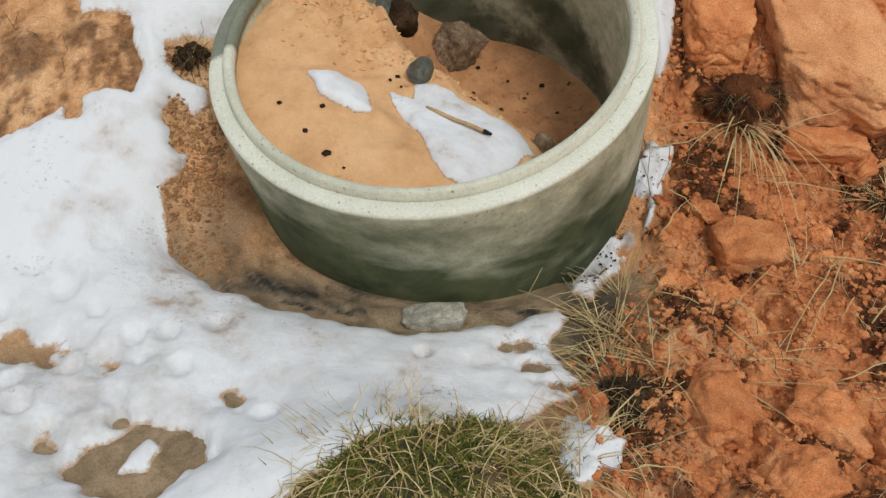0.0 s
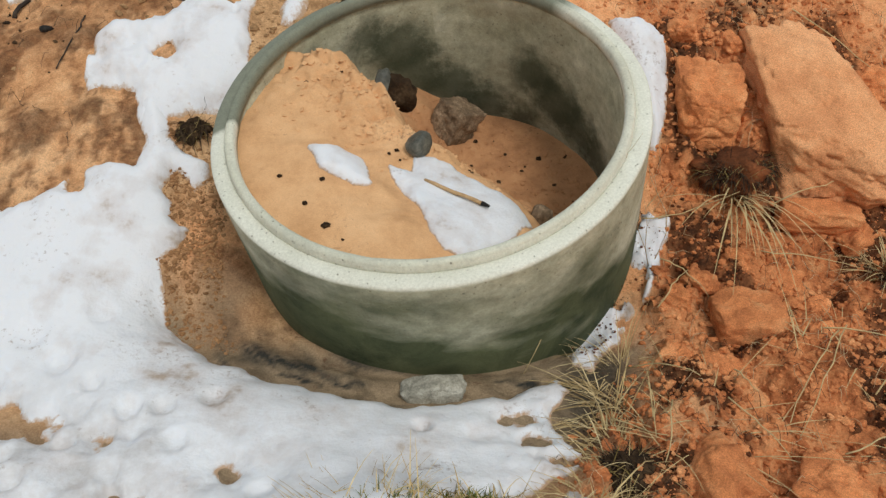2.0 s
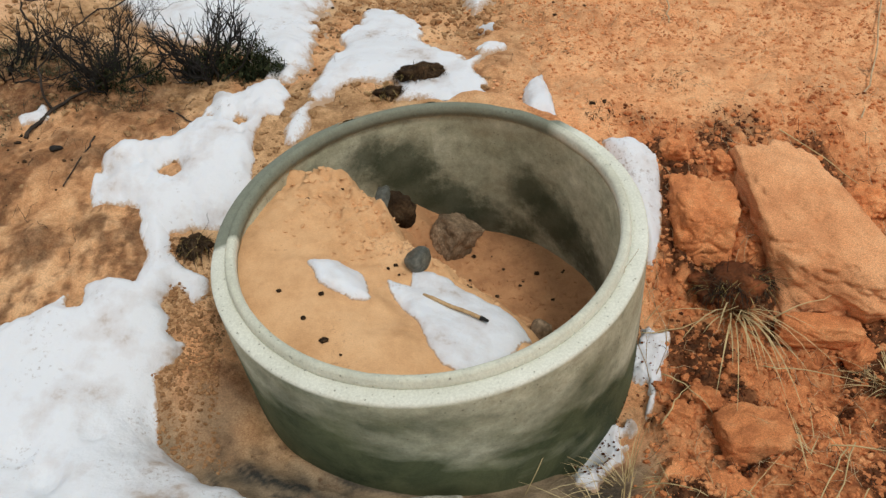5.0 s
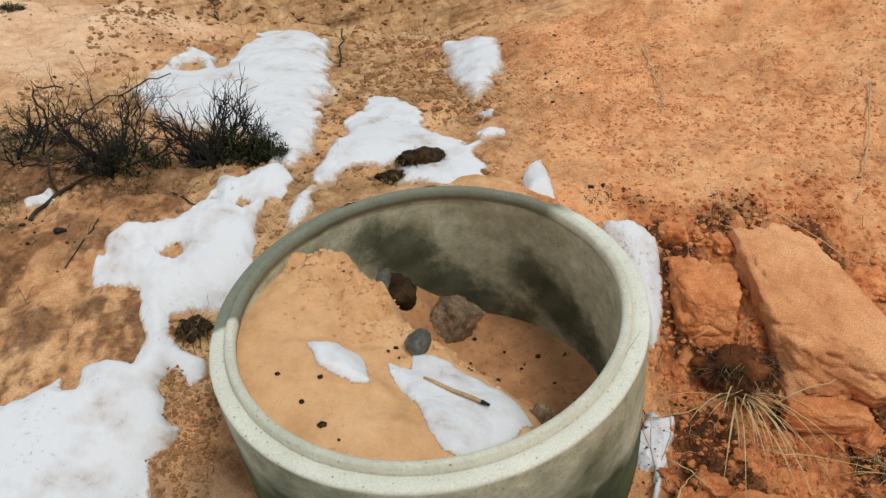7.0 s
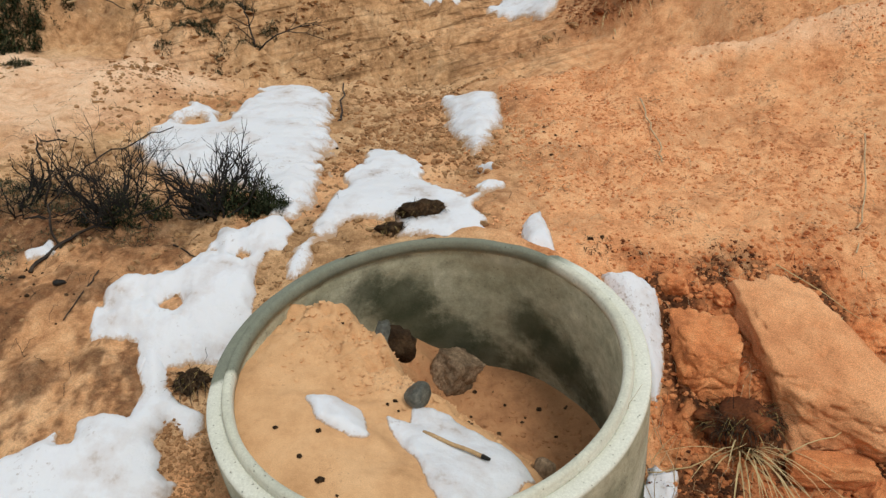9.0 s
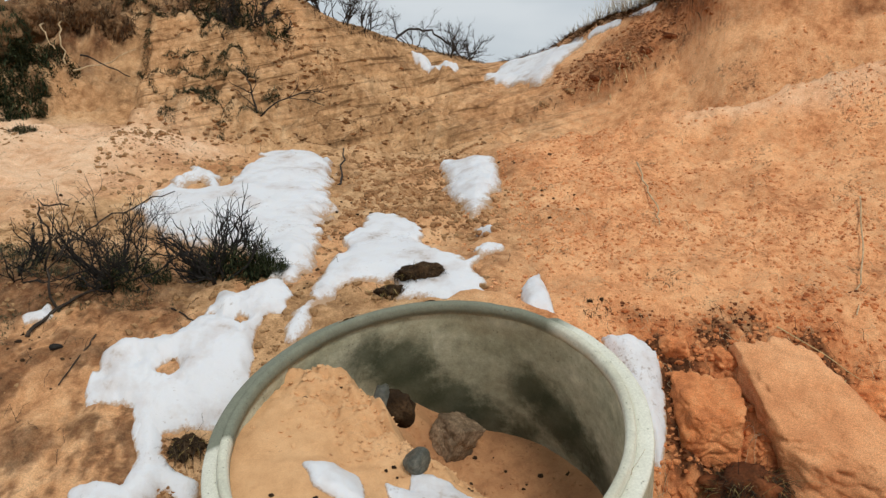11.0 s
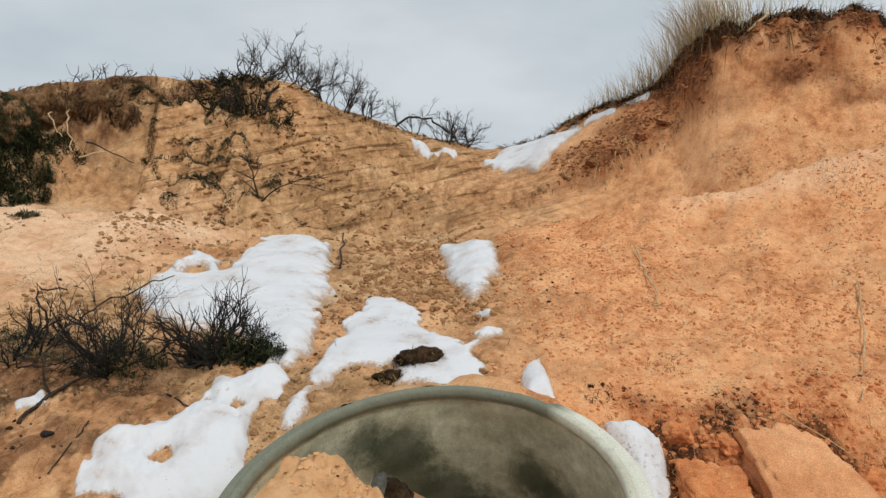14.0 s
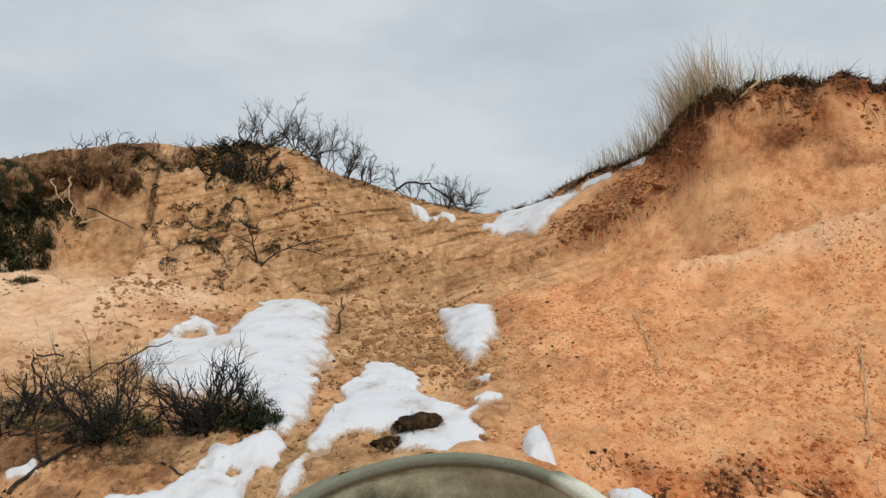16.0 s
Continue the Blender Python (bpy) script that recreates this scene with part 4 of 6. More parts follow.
snow([(-1.36, 3.53), (-1.34, 4.03), (-1.32, 4.17), (-1.21, 4.16), (-1.07, 3.9), (-1.05, 4.13), (-1.02, 4.54), (-0.78, 4.61), (-0.62, 4.44), (-0.56, 4.07), (-0.52, 3.61), (-0.47, 3.14),
      (-0.48, 2.94), (-0.52, 2.76), (-0.6, 2.76), (-0.63, 2.87), (-0.78, 3.06), (-1.03, 3.1), (-1.3, 3.36)], "large smooth snow patch behind the dark bushes", 0.055, 0.012, 0.042, 0.06, seed=84, even=0.14, fade=0.06,
     holes=((-1.22, 3.9, 0.05, 0.06),))
snow([(-0.51, 2.48), (-0.49, 2.62), (-0.43, 2.87), (-0.35, 3.36), (-0.32, 3.61), (-0.11, 3.4), (-0.06, 3.12), (0.09, 2.92), (0.16, 3.08), (0.22, 3.07), (0.13, 2.85), (0.16, 2.67),
      (0.03, 2.64), (-0.16, 2.66), (-0.17, 2.8), (-0.27, 2.77), (-0.37, 2.73), (-0.38, 2.63), (-0.43, 2.6), (-0.47, 2.5)], "thin granular snow behind the concrete ring", 0.028, 0.009, 0.022, 0.03, seed=88, even=0.10, fade=0.035)
snow([(-0.02, 4.42), (0.29, 4.26), (0.29, 3.81), (0.18, 3.46), (0.11, 3.37), (0.04, 3.79)], "snow patch at the foot of the scarp", 0.06, 0.013, 0.025, 0.04, seed=92, even=0.12, fade=0.06)
snow([(0.14, 3.33), (0.23, 3.24), (0.21, 3.17), (0.15, 3.26)], "scrap of snow on sand", 0.03, 0.01, 0.012, 0.02, seed=94)
snow([(0.27, 2.74), (0.35, 2.82), (0.38, 2.56), (0.27, 2.56)], "snow scrap behind the rim of the concrete ring", 0.04, 0.009, 0.012, 0.02, seed=96)
snow([(0.31, 6.0), (0.46, 6.38), (0.60, 6.42), (0.74, 6.25), (0.82, 6.14), (0.97, 5.80), (0.99, 5.67), (0.91, 5.68), (0.80, 5.63), (0.67, 5.51), (0.60, 5.62), (0.40, 5.87)],
     "snow lying in the gully below the saddle", 0.05, 0.014, 0.03, 0.05, seed=98, even=0.12, fade=0.06)
for strip in ([(1.0, 5.72), (1.10, 5.66), (1.22, 5.50), (1.20, 5.46), (1.08, 5.58)], [(1.24, 5.50), (1.34, 5.40), (1.42, 5.30), (1.38, 5.28), (1.29, 5.38)]):
    snow(strip, "narrow streak of snow among grass on the gully rim", 0.035, 0.010, 0.012, 0.02, seed=99)
snow([(-0.23, 6.12), (-0.12, 6.13), (-0.02, 6.02), (0.11, 5.92), (0.09, 5.86), (-0.03, 5.92), (-0.14, 5.99)], "small snow scrap on a ledge of the scarp", 0.045, 0.010, 0.014, 0.02, seed=100)
snow([(-1.41, 2.57), (-1.34, 2.62), (-1.31, 2.58), (-1.38, 2.54)], "scrap of snow on dark sand", 0.03, 0.009, 0.01, 0.02, seed=102)
for outline, text, sd in (([(-0.315, -0.074), (-0.249, -0.044), (-0.189, -0.067), (-0.151, -0.191), (-0.192, -0.205), (-0.28, -0.164)], "small snow patch on the sand heap in the ring", 104),
                          ([(-0.114, -0.075), (-0.053, -0.092), (-0.046, -0.033), (0.054, -0.044), (0.162, -0.118), (0.237, -0.15), (0.263, -0.23), (0.2, -0.331), (0.087, -0.42),
                            (0.033, -0.40), (-0.028, -0.247), (-0.093, -0.148)], "rounded snow patch on the sand inside the concrete ring", 106)):
    ob = snow(outline, text, 0.022, 0.006, 0.008, 0.02, surface=fill, seed=sd, fade=0.007)
    ob.matrix_world = RING

# ---- a charred stick lying on the snow in the ring ----
def on_fill(u, v, up=0.0):
    return RING @ Vector((u, v, float(fill(np.array(u), np.array(v))) + up))


s = Soup()
a, b = on_fill(-0.020, -0.135, 0.030), on_fill(0.133, -0.228, 0.032)
s.tube([a.lerp(b, k / 6) + Vector((0, 0, 0.0015 * math.sin(k * 1.7))) for k in range(7)], 0.0052, 0.0056, 7)
stick = put("charred_stick", s.mesh("charred_stick"), M_WOOD, "straight pale wooden stick with a charred tip on snow", "stick")
s = Soup()
d = (b - a).normalized()
s.tube([b - d * 0.004, b + d * 0.004, b + d * 0.012, b + d * 0.019], 0.0068, 0.0035, 7)
put("charred_tip", s.mesh("charred_tip"), M_CHAR, "black burnt tip", parent=stick)

# ---- stones in and before the ring ----
def ring_stone(name, u, v, size, seed, material, label, turn=(0, 0, 0), up=0.5, **kw):
    p = on_fill(u, v, size[2] * up)
    return rock(name, p, size, seed, material, label, "stone", turn, **kw)


ring_stone("stone_block", 0.042, 0.392, (0.067, 0.057, 0.062), 4, M_BROWNST, "angular brown fieldstone on the floor of the ring", (20, 14, 50), 0.75, facets=0, square=0.9, cuts=5, rough=0.07)
ring_stone("dark_stone", -0.035, -0.01, (0.042, 0.036, 0.038), 9, M_DARKST, "rounded dark wet stone at the edge of the sand heap", (0, 0, 30), 0.55, facets=3)
rock("broken_stone", RING @ Vector((-0.150, 0.255, -0.130)), (0.045, 0.050, 0.045), 12, M_DARKST, "dark broken stone stuck in the edge of the sand heap", "stone", (20, 20, 10), facets=6, rough=0.2)
# added dark shape that gives the hollow beside the stone its shade
rock("humus_lump", RING @ Vector((-0.115, 0.25, -0.17)), (0.060, 0.055, 0.060), 13, M_PEAT, "black lump added for the shaded hollow under the broken stone", "soil", facets=4, rough=0.3)
ring_stone("small_stone", 0.290, -0.125, (0.040, 0.038, 0.040), 15, M_BROWNST, "small reddish brown stone at the snow's edge", (0, 0, 60), 0.6, facets=6)
rock("granite_stone", (-0.027, 1.52, 0.004), (0.082, 0.042, 0.040), 21, M_GREYST, "pale granite stone in the wet runnel before the ring", "stone", (6, 0, 4), facets=4, square=0.55, cuts=4)


# ---- blocks and clods of red sand ----
def slab(name, x, y, size, seed, material, label, turn, up=0.0, square=0.8, facets=5, rough=0.10, cuts=5):
    ob = put(name, rock_mesh(name, size, seed, facets, rough, cuts, square), material, label, "clod", "fallen clods of red sand")
    ob.matrix_world = pose(x, y, height(x, y) + up, *turn)
    return ob


slab("sand_block", 1.125, 2.24, (0.18, 0.31, 0.12), 31, M_REDP, "large slab of pale orange packed sand lying on the slope", (30, -6, 1), 0.05, 0.92, 4, 0.07, 6)
slab("sand_block", 0.785, 2.29, (0.105, 0.135, 0.10), 33, M_RED, "upright block of cracked red sand", (26, 4, -8), 0.01, 0.75, 5, 0.12, 6)
slab("sand_block", 0.79, 1.70, (0.115, 0.085, 0.075), 35, M_RED, "smooth rounded orange sand block among crumbs", (12, -4, -14), 0.0, 0.5, 5, 0.10)
slab("sand_block", 1.06, 2.00, (0.13, 0.055, 0.05), 36, M_RED, "flat slab of red sand below the large slab", (10, 6, -10), 0.03, 0.75, 5, 0.12)
CLODS = ((1.17, 1.95, 0.055, 0.05), (0.71, 1.86, 0.060, 0.04), (0.95, 1.87, 0.058, 0.035), (0.64, 1.79, 0.050, 0.045), (0.97, 1.66, 0.050, 0.040), (0.83, 1.90, 0.045, 0.04),
         (0.58, 1.20, 0.115, 0.075), (0.70, 1.00, 0.105, 0.075), (0.98, 1.33, 0.085, 0.06), (0.84, 1.17, 0.10, 0.07), (0.93, 1.05, 0.09, 0.075), (1.12, 1.60, 0.05, 0.045),
         (1.33, 2.36, 0.08, 0.06), (1.36, 2.24, 0.06, 0.05), (0.90, 1.77, 0.035, 0.03), (1.02, 1.78, 0.045, 0.035), (0.63, 1.62, 0.10, 0.045), (0.72, 1.55, 0.08, 0.04),
         (0.74, 2.48, 0.07, 0.05), (0.90, 2.46, 0.05, 0.04), (1.10, 1.42, 0.05, 0.04), (0.52, 1.02, 0.05, 0.04), (0.45, 1.14, 0.03, 0.025))
for k, (x, y, r, h) in enumerate(CLODS):
    rng = random.Random(400 + k)
    big = r > 0.078
    slab("sand_clod", x, y, (r, r * rng.uniform(0.7, 0.95), h), 40 + k, M_RED,
         "large rounded clod of damp red sand" if big else "small broken clod of red sand", (rng.uniform(-14, 14), rng.uniform(-14, 14), rng.uniform(0, 360)),
         -h * 0.25, 0.45, 8, 0.20, 5)


def crumbs(name, places, material, label, seed, templates=8, cuts=1, surface=ground, flat=0.75):
    """Many small lumps, joined: places are (x, y, size)."""
    shapes = [rock_mesh("t", (1, 1, flat), seed + k, 7, 0.45, cuts, 0.3) for k in range(templates)]
    data = []
    for me in shapes:
        co = np.empty(len(me.vertices) * 3)
        me.vertices.foreach_get("co", co)
        data.append((co.reshape(-1, 3), np.array([tuple(p.vertices) for p in me.polygons])))
        bpy.data.meshes.remove(me)
    rng = np.random.default_rng(seed)
    pts = np.array(places)
    zs = surface(pts[:, 0], pts[:, 1])
    vs, fs, base = [], [], 0
    for k, (x, y, r) in enumerate(pts):
        co, tri = data[k % templates]
        a, b = rng.uniform(0, 6.28), rng.uniform(-0.6, 0.6)
        ca, sa, cb, sb = math.cos(a), math.sin(a), math.cos(b), math.sin(b)
        m = np.array(((ca, -sa, 0), (sa, ca, 0), (0, 0, 1))) @ np.array(((1, 0, 0), (0, cb, -sb), (0, sb, cb)))
        vs.append((co * r) @ m.T + (x, y, zs[k] + r * 0.1))
        fs.append(tri + base)
        base += len(co)
    me = bpy.data.meshes.new(name)
    me.from_pydata(np.concatenate(vs).tolist(), [], np.concatenate(fs).tolist())
    me.polygons.foreach_set("use_smooth", [False] * len(me.polygons))
    return put(name, me, material, label, "soil crumbs", kind="stuff")


def scatter(seed, n, box, lo, hi, keep, power=3.0):
    rng = np.random.default_rng(seed)
    x, y = rng.uniform(box[0], box[2], n), rng.uniform(box[1], box[3], n)
    r = lo + (hi - lo) * rng.uniform(0, 1, n) ** power
    ok = keep(x, y) > rng.uniform(0, 1, n)
    return np.stack((x, y, r), -1)[ok]


def off_ring(x, y):
    return np.hypot(x + 0.05, (y - 2.0) / 0.98) > 0.64


crumbs("red_crumbs", scatter(1, 28000, (0.25, 0.75, 1.75, 3.0), 0.0022, 0.015, lambda x, y: rubble(x, y) * off_ring(x, y), 3.5), M_RED, "loose crumbs of red sand", 200)
crumbs("dark_crumbs", scatter(2, 34000, (0.25, 0.75, 1.75, 2.9), 0.0022, 0.010, lambda x, y: rubble(x, y) * off_ring(x, y) * step(-0.2, 0.3, fbm(x, y, 0.15, 4, 43)), 3.0), M_CRUMB, "dark damp crumbs of red soil", 220)
crumbs("talus_crumbs", scatter(3, 22000, (0.3, 2.5, 2.9, 4.5), 0.003, 0.0105, lambda x, y: 0.25 + 0.75 * step(0.0, 0.5, fbm(x, y, 0.45, 3, 37)), 4.0), M_ORANGE, "fine red crumbs on the talus slope", 240)
crumbs("tan_crumbs", scatter(4, 16000, (-2.6, 2.3, 0.5, 5.0), 0.003, 0.014, lambda x, y: off_ring(x, y) * step(-0.1, 0.5, fbm(x, y, 0.4, 3, 38)), 4.0), M_TANC, "tan crumbs of sand on the shelf", 260)
crumbs("bank_crumbs", scatter(5, 7000, (-0.85, 1.5, -0.45, 2.2), 0.0025, 0.011, lambda x, y: (np.hypot(x + 0.05, (y - 1.98) / 0.95) > 0.585) * step(1.66, 1.80, y + 0.05 * fbm(x, y, 0.1, 3, 73)) * (0.35 + 0.65 * step(-0.4, 0.3, fbm(x, y, 0.12, 3, 74))), 3.0), M_BANK, "moist sand crumbs beside the ring", 280)
crumbs("litter_crumbs", scatter(6, 1500, (-1.9, 2.2, 0.6, 4.6), 0.004, 0.013, lambda x, y: off_ring(x, y) * step(0.2, 0.7, fbm(x, y, 0.3, 3, 39)), 3.0), M_PEAT, "dark scraps of humus on the sand", 300)
crumbs("snow_scraps", scatter(8, 900, (0.32, 1.6, 0.66, 2.06), 0.0014, 0.006, lambda x, y: 0.75 * (inside_distance(STRIP, x, y) > 0.004), 2.5), M_CRUMB, "dark crumbs fallen on the snow beside the ring", 320,
       surface=lambda x, y: ground(x, y) + 0.036)



def fibres(name, n, box, keep, length, r, material, label, seed):
    """Short bent roots and straws strewn over the soil."""
    rng, s = random.Random(seed), Soup()
    for _ in range(n):
        x, y = rng.uniform(box[0], box[2]), rng.uniform(box[1], box[3])
        if not (off_ring(x, y) and rng.random() < float(keep(np.array(x), np.array(y)))):
            continue
        a, L, up = rng.uniform(0, 6.283), length * rng.uniform(0.4, 1.5), rng.uniform(0.004, 0.03)
        pts = []
        for k in range(5):
            px, py = x + math.cos(a) * L * k / 4, y + math.sin(a) * L * k / 4
            a += rng.gauss(0, 0.35)
            pts.append((px, py, height(px, py) + 0.004 + up * math.sin(math.pi * k / 4)))
        s.tube(pts, r, r * 0.5, 3)
    return put(name, s.mesh(name), material, label, "plant litter", kind="stuff")


fibres("straw_litter", 520, (0.25, 0.8, 1.6, 2.6), lambda x, y: rubble(x, y), 0.06, 0.0010, M_ROOT, "fine pale roots and straw strewn over red rubble", 91)
fibres("root_litter", 700, (0.25, 0.8, 1.6, 2.6), lambda x, y: rubble(x, y), 0.04, 0.0008, M_TWIG, "fine dark roots strewn over red rubble", 92)
fibres("twig_litter", 500, (-2.0, 2.1, 0.4, 5.2), lambda x, y: step(-0.3, 0.5, fbm(x, y, 0.5, 3, 38)), 0.05, 0.0009, M_TWIG, "thin dark twigs and roots on the sand", 93)
fibres("talus_litter", 260, (0.4, 2.6, 2.6, 5.0), lambda x, y: 0.8 + 0 * x, 0.06, 0.0010, M_ROOT, "thin dry roots on the red talus", 94)


def in_ring(x, y):
    return (np.hypot(x, y) < 0.50) * step(-0.42, -0.05, (x + 0.22) * 0.817 + (y - 0.35) * 0.577) * step(-0.25, 0.1, y)


crumbs("heap_crumbs", scatter(9, 7000, (-0.5, -0.5, 0.5, 0.5), 0.0015, 0.010, in_ring, 4.0), M_FILL, "small crumbs on the broken edge of the sand heap", 340, surface=fill, flat=0.45).matrix_world = RING
crumbs("floor_crumbs", scatter(10, 60, (-0.1, -0.2, 0.5, 0.5), 0.002, 0.009, lambda x, y: (np.hypot(x, y) < 0.50) * 1.0, 3.0), M_PEAT, "dark crumbs on the floor of the ring", 350, surface=fill).matrix_world = RING

# ---- dark specks and pebbles on the sand inside the ring ----
for k, (u, v, r) in enumerate(((-0.245, -0.356, 0.013), (-0.379, -0.187, 0.009), (-0.269, -0.201, 0.009), (-0.303, -0.283, 0.009), (-0.10, -0.012, 0.008), (0.308, 0.268, 0.012), (0.10, 0.36, 0.012),
                               (0.25, 0.22, 0.008), (0.35, 0.15, 0.008), (0.20, 0.30, 0.007), (-0.12, -0.03, 0.007), (-0.09, -0.05, 0.006), (-0.36, 0.20, 0.008), (-0.26, 0.24, 0.007), (-0.20, -0.40, 0.005))):
    ob = put("soil_speck", rock_mesh("soil_speck", (r, r * 0.8, r * 0.6), 500 + k, 5, 0.3, 2), M_PEAT, "dark scrap of humus on pale sand", "soil speck", "specks on the sand in the ring")
    ob.matrix_world = Matrix.Translation(on_fill(u, v, r * 0.2)) @ pose(0, 0, 0, 0, 0, k * 47)


# ---- grass ----
def bunch(name, blades, material, label, category, group, x, y):
    """A tuft: a few blades as parts of their own, many joined in one mesh."""
    if len(blades) > 60:
        s = Soup()
        for b in blades:
            s.blade(*b)
        return put(name, s.mesh(name), material, label, category, group)
    top = tagged(new(name), label, category, group)
    top.location = (x, y, height(x, y))
    for b in blades:
        s = Soup()
        s.blade(Vector(b[0]) - top.location, *b[1:])
        put("blade", s.mesh("blade"), material, parent=top)
    return top


def tuft(name, x, y, n, reach, length, material, label, seed, width=0.003, lean=(0, 0), droop=1.2, rise=1.0, group="grass tufts", spread=0.7):
    rng, blades = random.Random(seed), []
    for _ in range(n):
        a, d = rng.uniform(0, 6.283), reach * math.sqrt(rng.random())
        px, py = x + math.cos(a) * d, y + math.sin(a) * d
        out = Vector((math.cos(a) * spread + lean[0] + rng.gauss(0, 0.25), math.sin(a) * spread + lean[1] + rng.gauss(0, 0.25), rise * rng.uniform(0.4, 1.3)))
        blades.append(((px, py, height(px, py) - 0.004), out, length * rng.uniform(0.35, 1.15), width * rng.uniform(0.6, 1.2), droop * rng.uniform(0.4, 1.3)))
    return bunch(name, blades, material, label, "grass", group, x, y)


def mound():
    """The turf mound at the feet: green moss below, straw above."""
    rng = random.Random(5)
    parts = []
    for name, n, lo, hi, material, w, droop, spread in (("moss", 8000, 0.02, 0.055, M_MOSS, 0.0034, 0.8, 1.0), ("grass", 7000, 0.03, 0.085, M_MIXGR, 0.0026, 2.6, 1.0), ("straw", 4300, 0.05, 0.16, M_STRAW, 0.0025, 2.8, 1.04)):
        s = Soup()
        for _ in range(n):
            a, d = rng.uniform(0, 6.283), math.sqrt(rng.random()) * spread
            if name != "straw" and (noise.noise(Vector((3.4 * d * math.cos(a), 2.0 * d * math.sin(a), 4.0))) > 0.05) == (name == "moss") and rng.random() < 0.7:
                continue
            x, y = -0.04 + 0.30 * d * math.cos(a), 0.975 + 0.165 * d * math.sin(a)
            s.blade((x, y, height(x, y) - 0.003), (math.cos(a) * 0.3 + rng.gauss(0, 0.8), math.sin(a) * 0.3 + rng.gauss(0, 0.7), rng.uniform(0.1, 0.6)), rng.uniform(lo, hi), w * rng.uniform(0.6, 1.2), droop * rng.uniform(0.4, 1.3), 4)
        parts.append((name, s, material))
    top = put("grass_mound", parts[1][1].mesh("grass_mound"), parts[1][2], "low mound of matted green and straw-coloured grass at the snow's edge", "grass")
    put("moss", parts[0][1].mesh("moss"), parts[0][2], "bright green moss", parent=top)
    put("straw", parts[2][1].mesh("straw"), parts[2][2], "dry straw blades", parent=top)


mound()
tuft("fringe_grass", -0.17, 1.09, 150, 0.11, 0.11, M_STRAW, "fine dry blades at the rim of the grass mound on snow", 11, 0.0014, (-0.1, 0.5), 0.6, 0.8)
tuft("straw_tuft", 0.25, 1.02, 160, 0.09, 0.15, M_STRAW, "sparse dry grass over dirty snow", 12, 0.0022, (0.0, 0.1), 1.8, 0.45)
tuft("straw_tuft", 0.37, 1.45, 280, 0.085, 0.17, M_STRAW, "flattened tuft of dry straw at the edge of the rubble", 13, 0.0028, (-0.9, -0.25), 0.9, 0.35)
tuft("straw_tuft", 0.33, 1.12, 110, 0.10, 0.16, M_STRAW, "thin dry straw lying over snow and dark soil", 113, 0.0018, (-0.3, 0.2), 1.4, 0.5)
tuft("straw_tuft", 0.46, 1.60, 90, 0.07, 0.17, M_STRAW, "dry straw bent over the strip of dirty snow", 114, 0.0022, (-0.2, -0.6), 1.0, 0.5)
tuft("straw_tuft", 0.60, 1.36, 40, 0.16, 0.22, M_STRAW, "scattered long straws lying on red crumbs", 115, 0.0024, (0.1, 0.3), 0.5, 0.25)
tuft("straw_tuft", 1.02, 1.52, 40, 0.20, 0.20, M_STRAW, "scattered long straws lying on red clods", 116, 0.0024, (0.4, 0.1), 0.5, 0.25)
tuft("straw_tuft", 0.41, 1.30, 120, 0.09, 0.15, M_STRAW, "tangled dry straw among dark soil", 14, 0.0026, (0.1, 0.3), 1.3, 0.7)
tuft("straw_tuft", 0.86, 2.07, 34, 0.03, 0.36, M_STRAW, "splayed tuft of long pale straw on dark roots", 15, 0.0050, (-0.05, -0.75), 1.1, 0.7, spread=0.35)
tuft("straw_tuft", 1.24, 1.86, 60, 0.03, 0.22, M_STRAW, "tuft of green-tinged straw beside the clods", 16, 0.004, (-0.15, -0.4), 0.9, 0.8)
tuft("straw_tuft", 1.13, 1.22, 50, 0.03, 0.24, M_STRAW, "splayed dry straw over a red clod", 17, 0.004, (-0.8, 0.0), 0.9, 0.45)
tuft("straw_tuft", 0.55, 2.02, 26, 0.05, 0.14, M_STRAW, "dry blades between the ring and the rubble", 18, 0.0022, (0.3, 0.2), 0.6, 1.0)


def root_ball(name, x, y, size, seed, n, label, fibre=0.045, lift=0.2, core=None):
    """A clump of humus bound by roots: a crumbly core bristling with fibres."""
    z = height(x, y) + size[2] * lift
    ob = put(name, rock_mesh(name, size, seed, 5, 0.40, 4, 0.1), core or M_PEAT, label, "turf")
    ob.matrix_world = pose(x, y, z, 0, -6, 8)
    rng = random.Random(seed)
    for part_name, material, share, width in (("root_mesh", M_DARKROOT, 0.85, 0.0022), ("straw_mesh", M_MIXGR, 0.15, 0.0016)):
        s = Soup()
        for _ in range(int(n * share)):
            d = Vector((rng.gauss(0, 1), rng.gauss(0, 1), abs(rng.gauss(0, 0.9)))).normalized()
            p = Vector((d.x * size[0], d.y * size[1], d.z * size[2])) * rng.uniform(0.75, 0.98)
            s.blade(p, (rng.gauss(0, 0.9) + d.x * 0.5, rng.gauss(0, 0.9) + d.y * 0.5, rng.gauss(0.0, 0.6)), fibre * rng.uniform(0.4, 1.5), width * rng.uniform(0.6, 1.3), rng.uniform(0.2, 2.2), 3)
        put(part_name, s.mesh(part_name), material, "tangled dark roots" if share > 0.5 else "dry olive blades", parent=ob)
    return ob


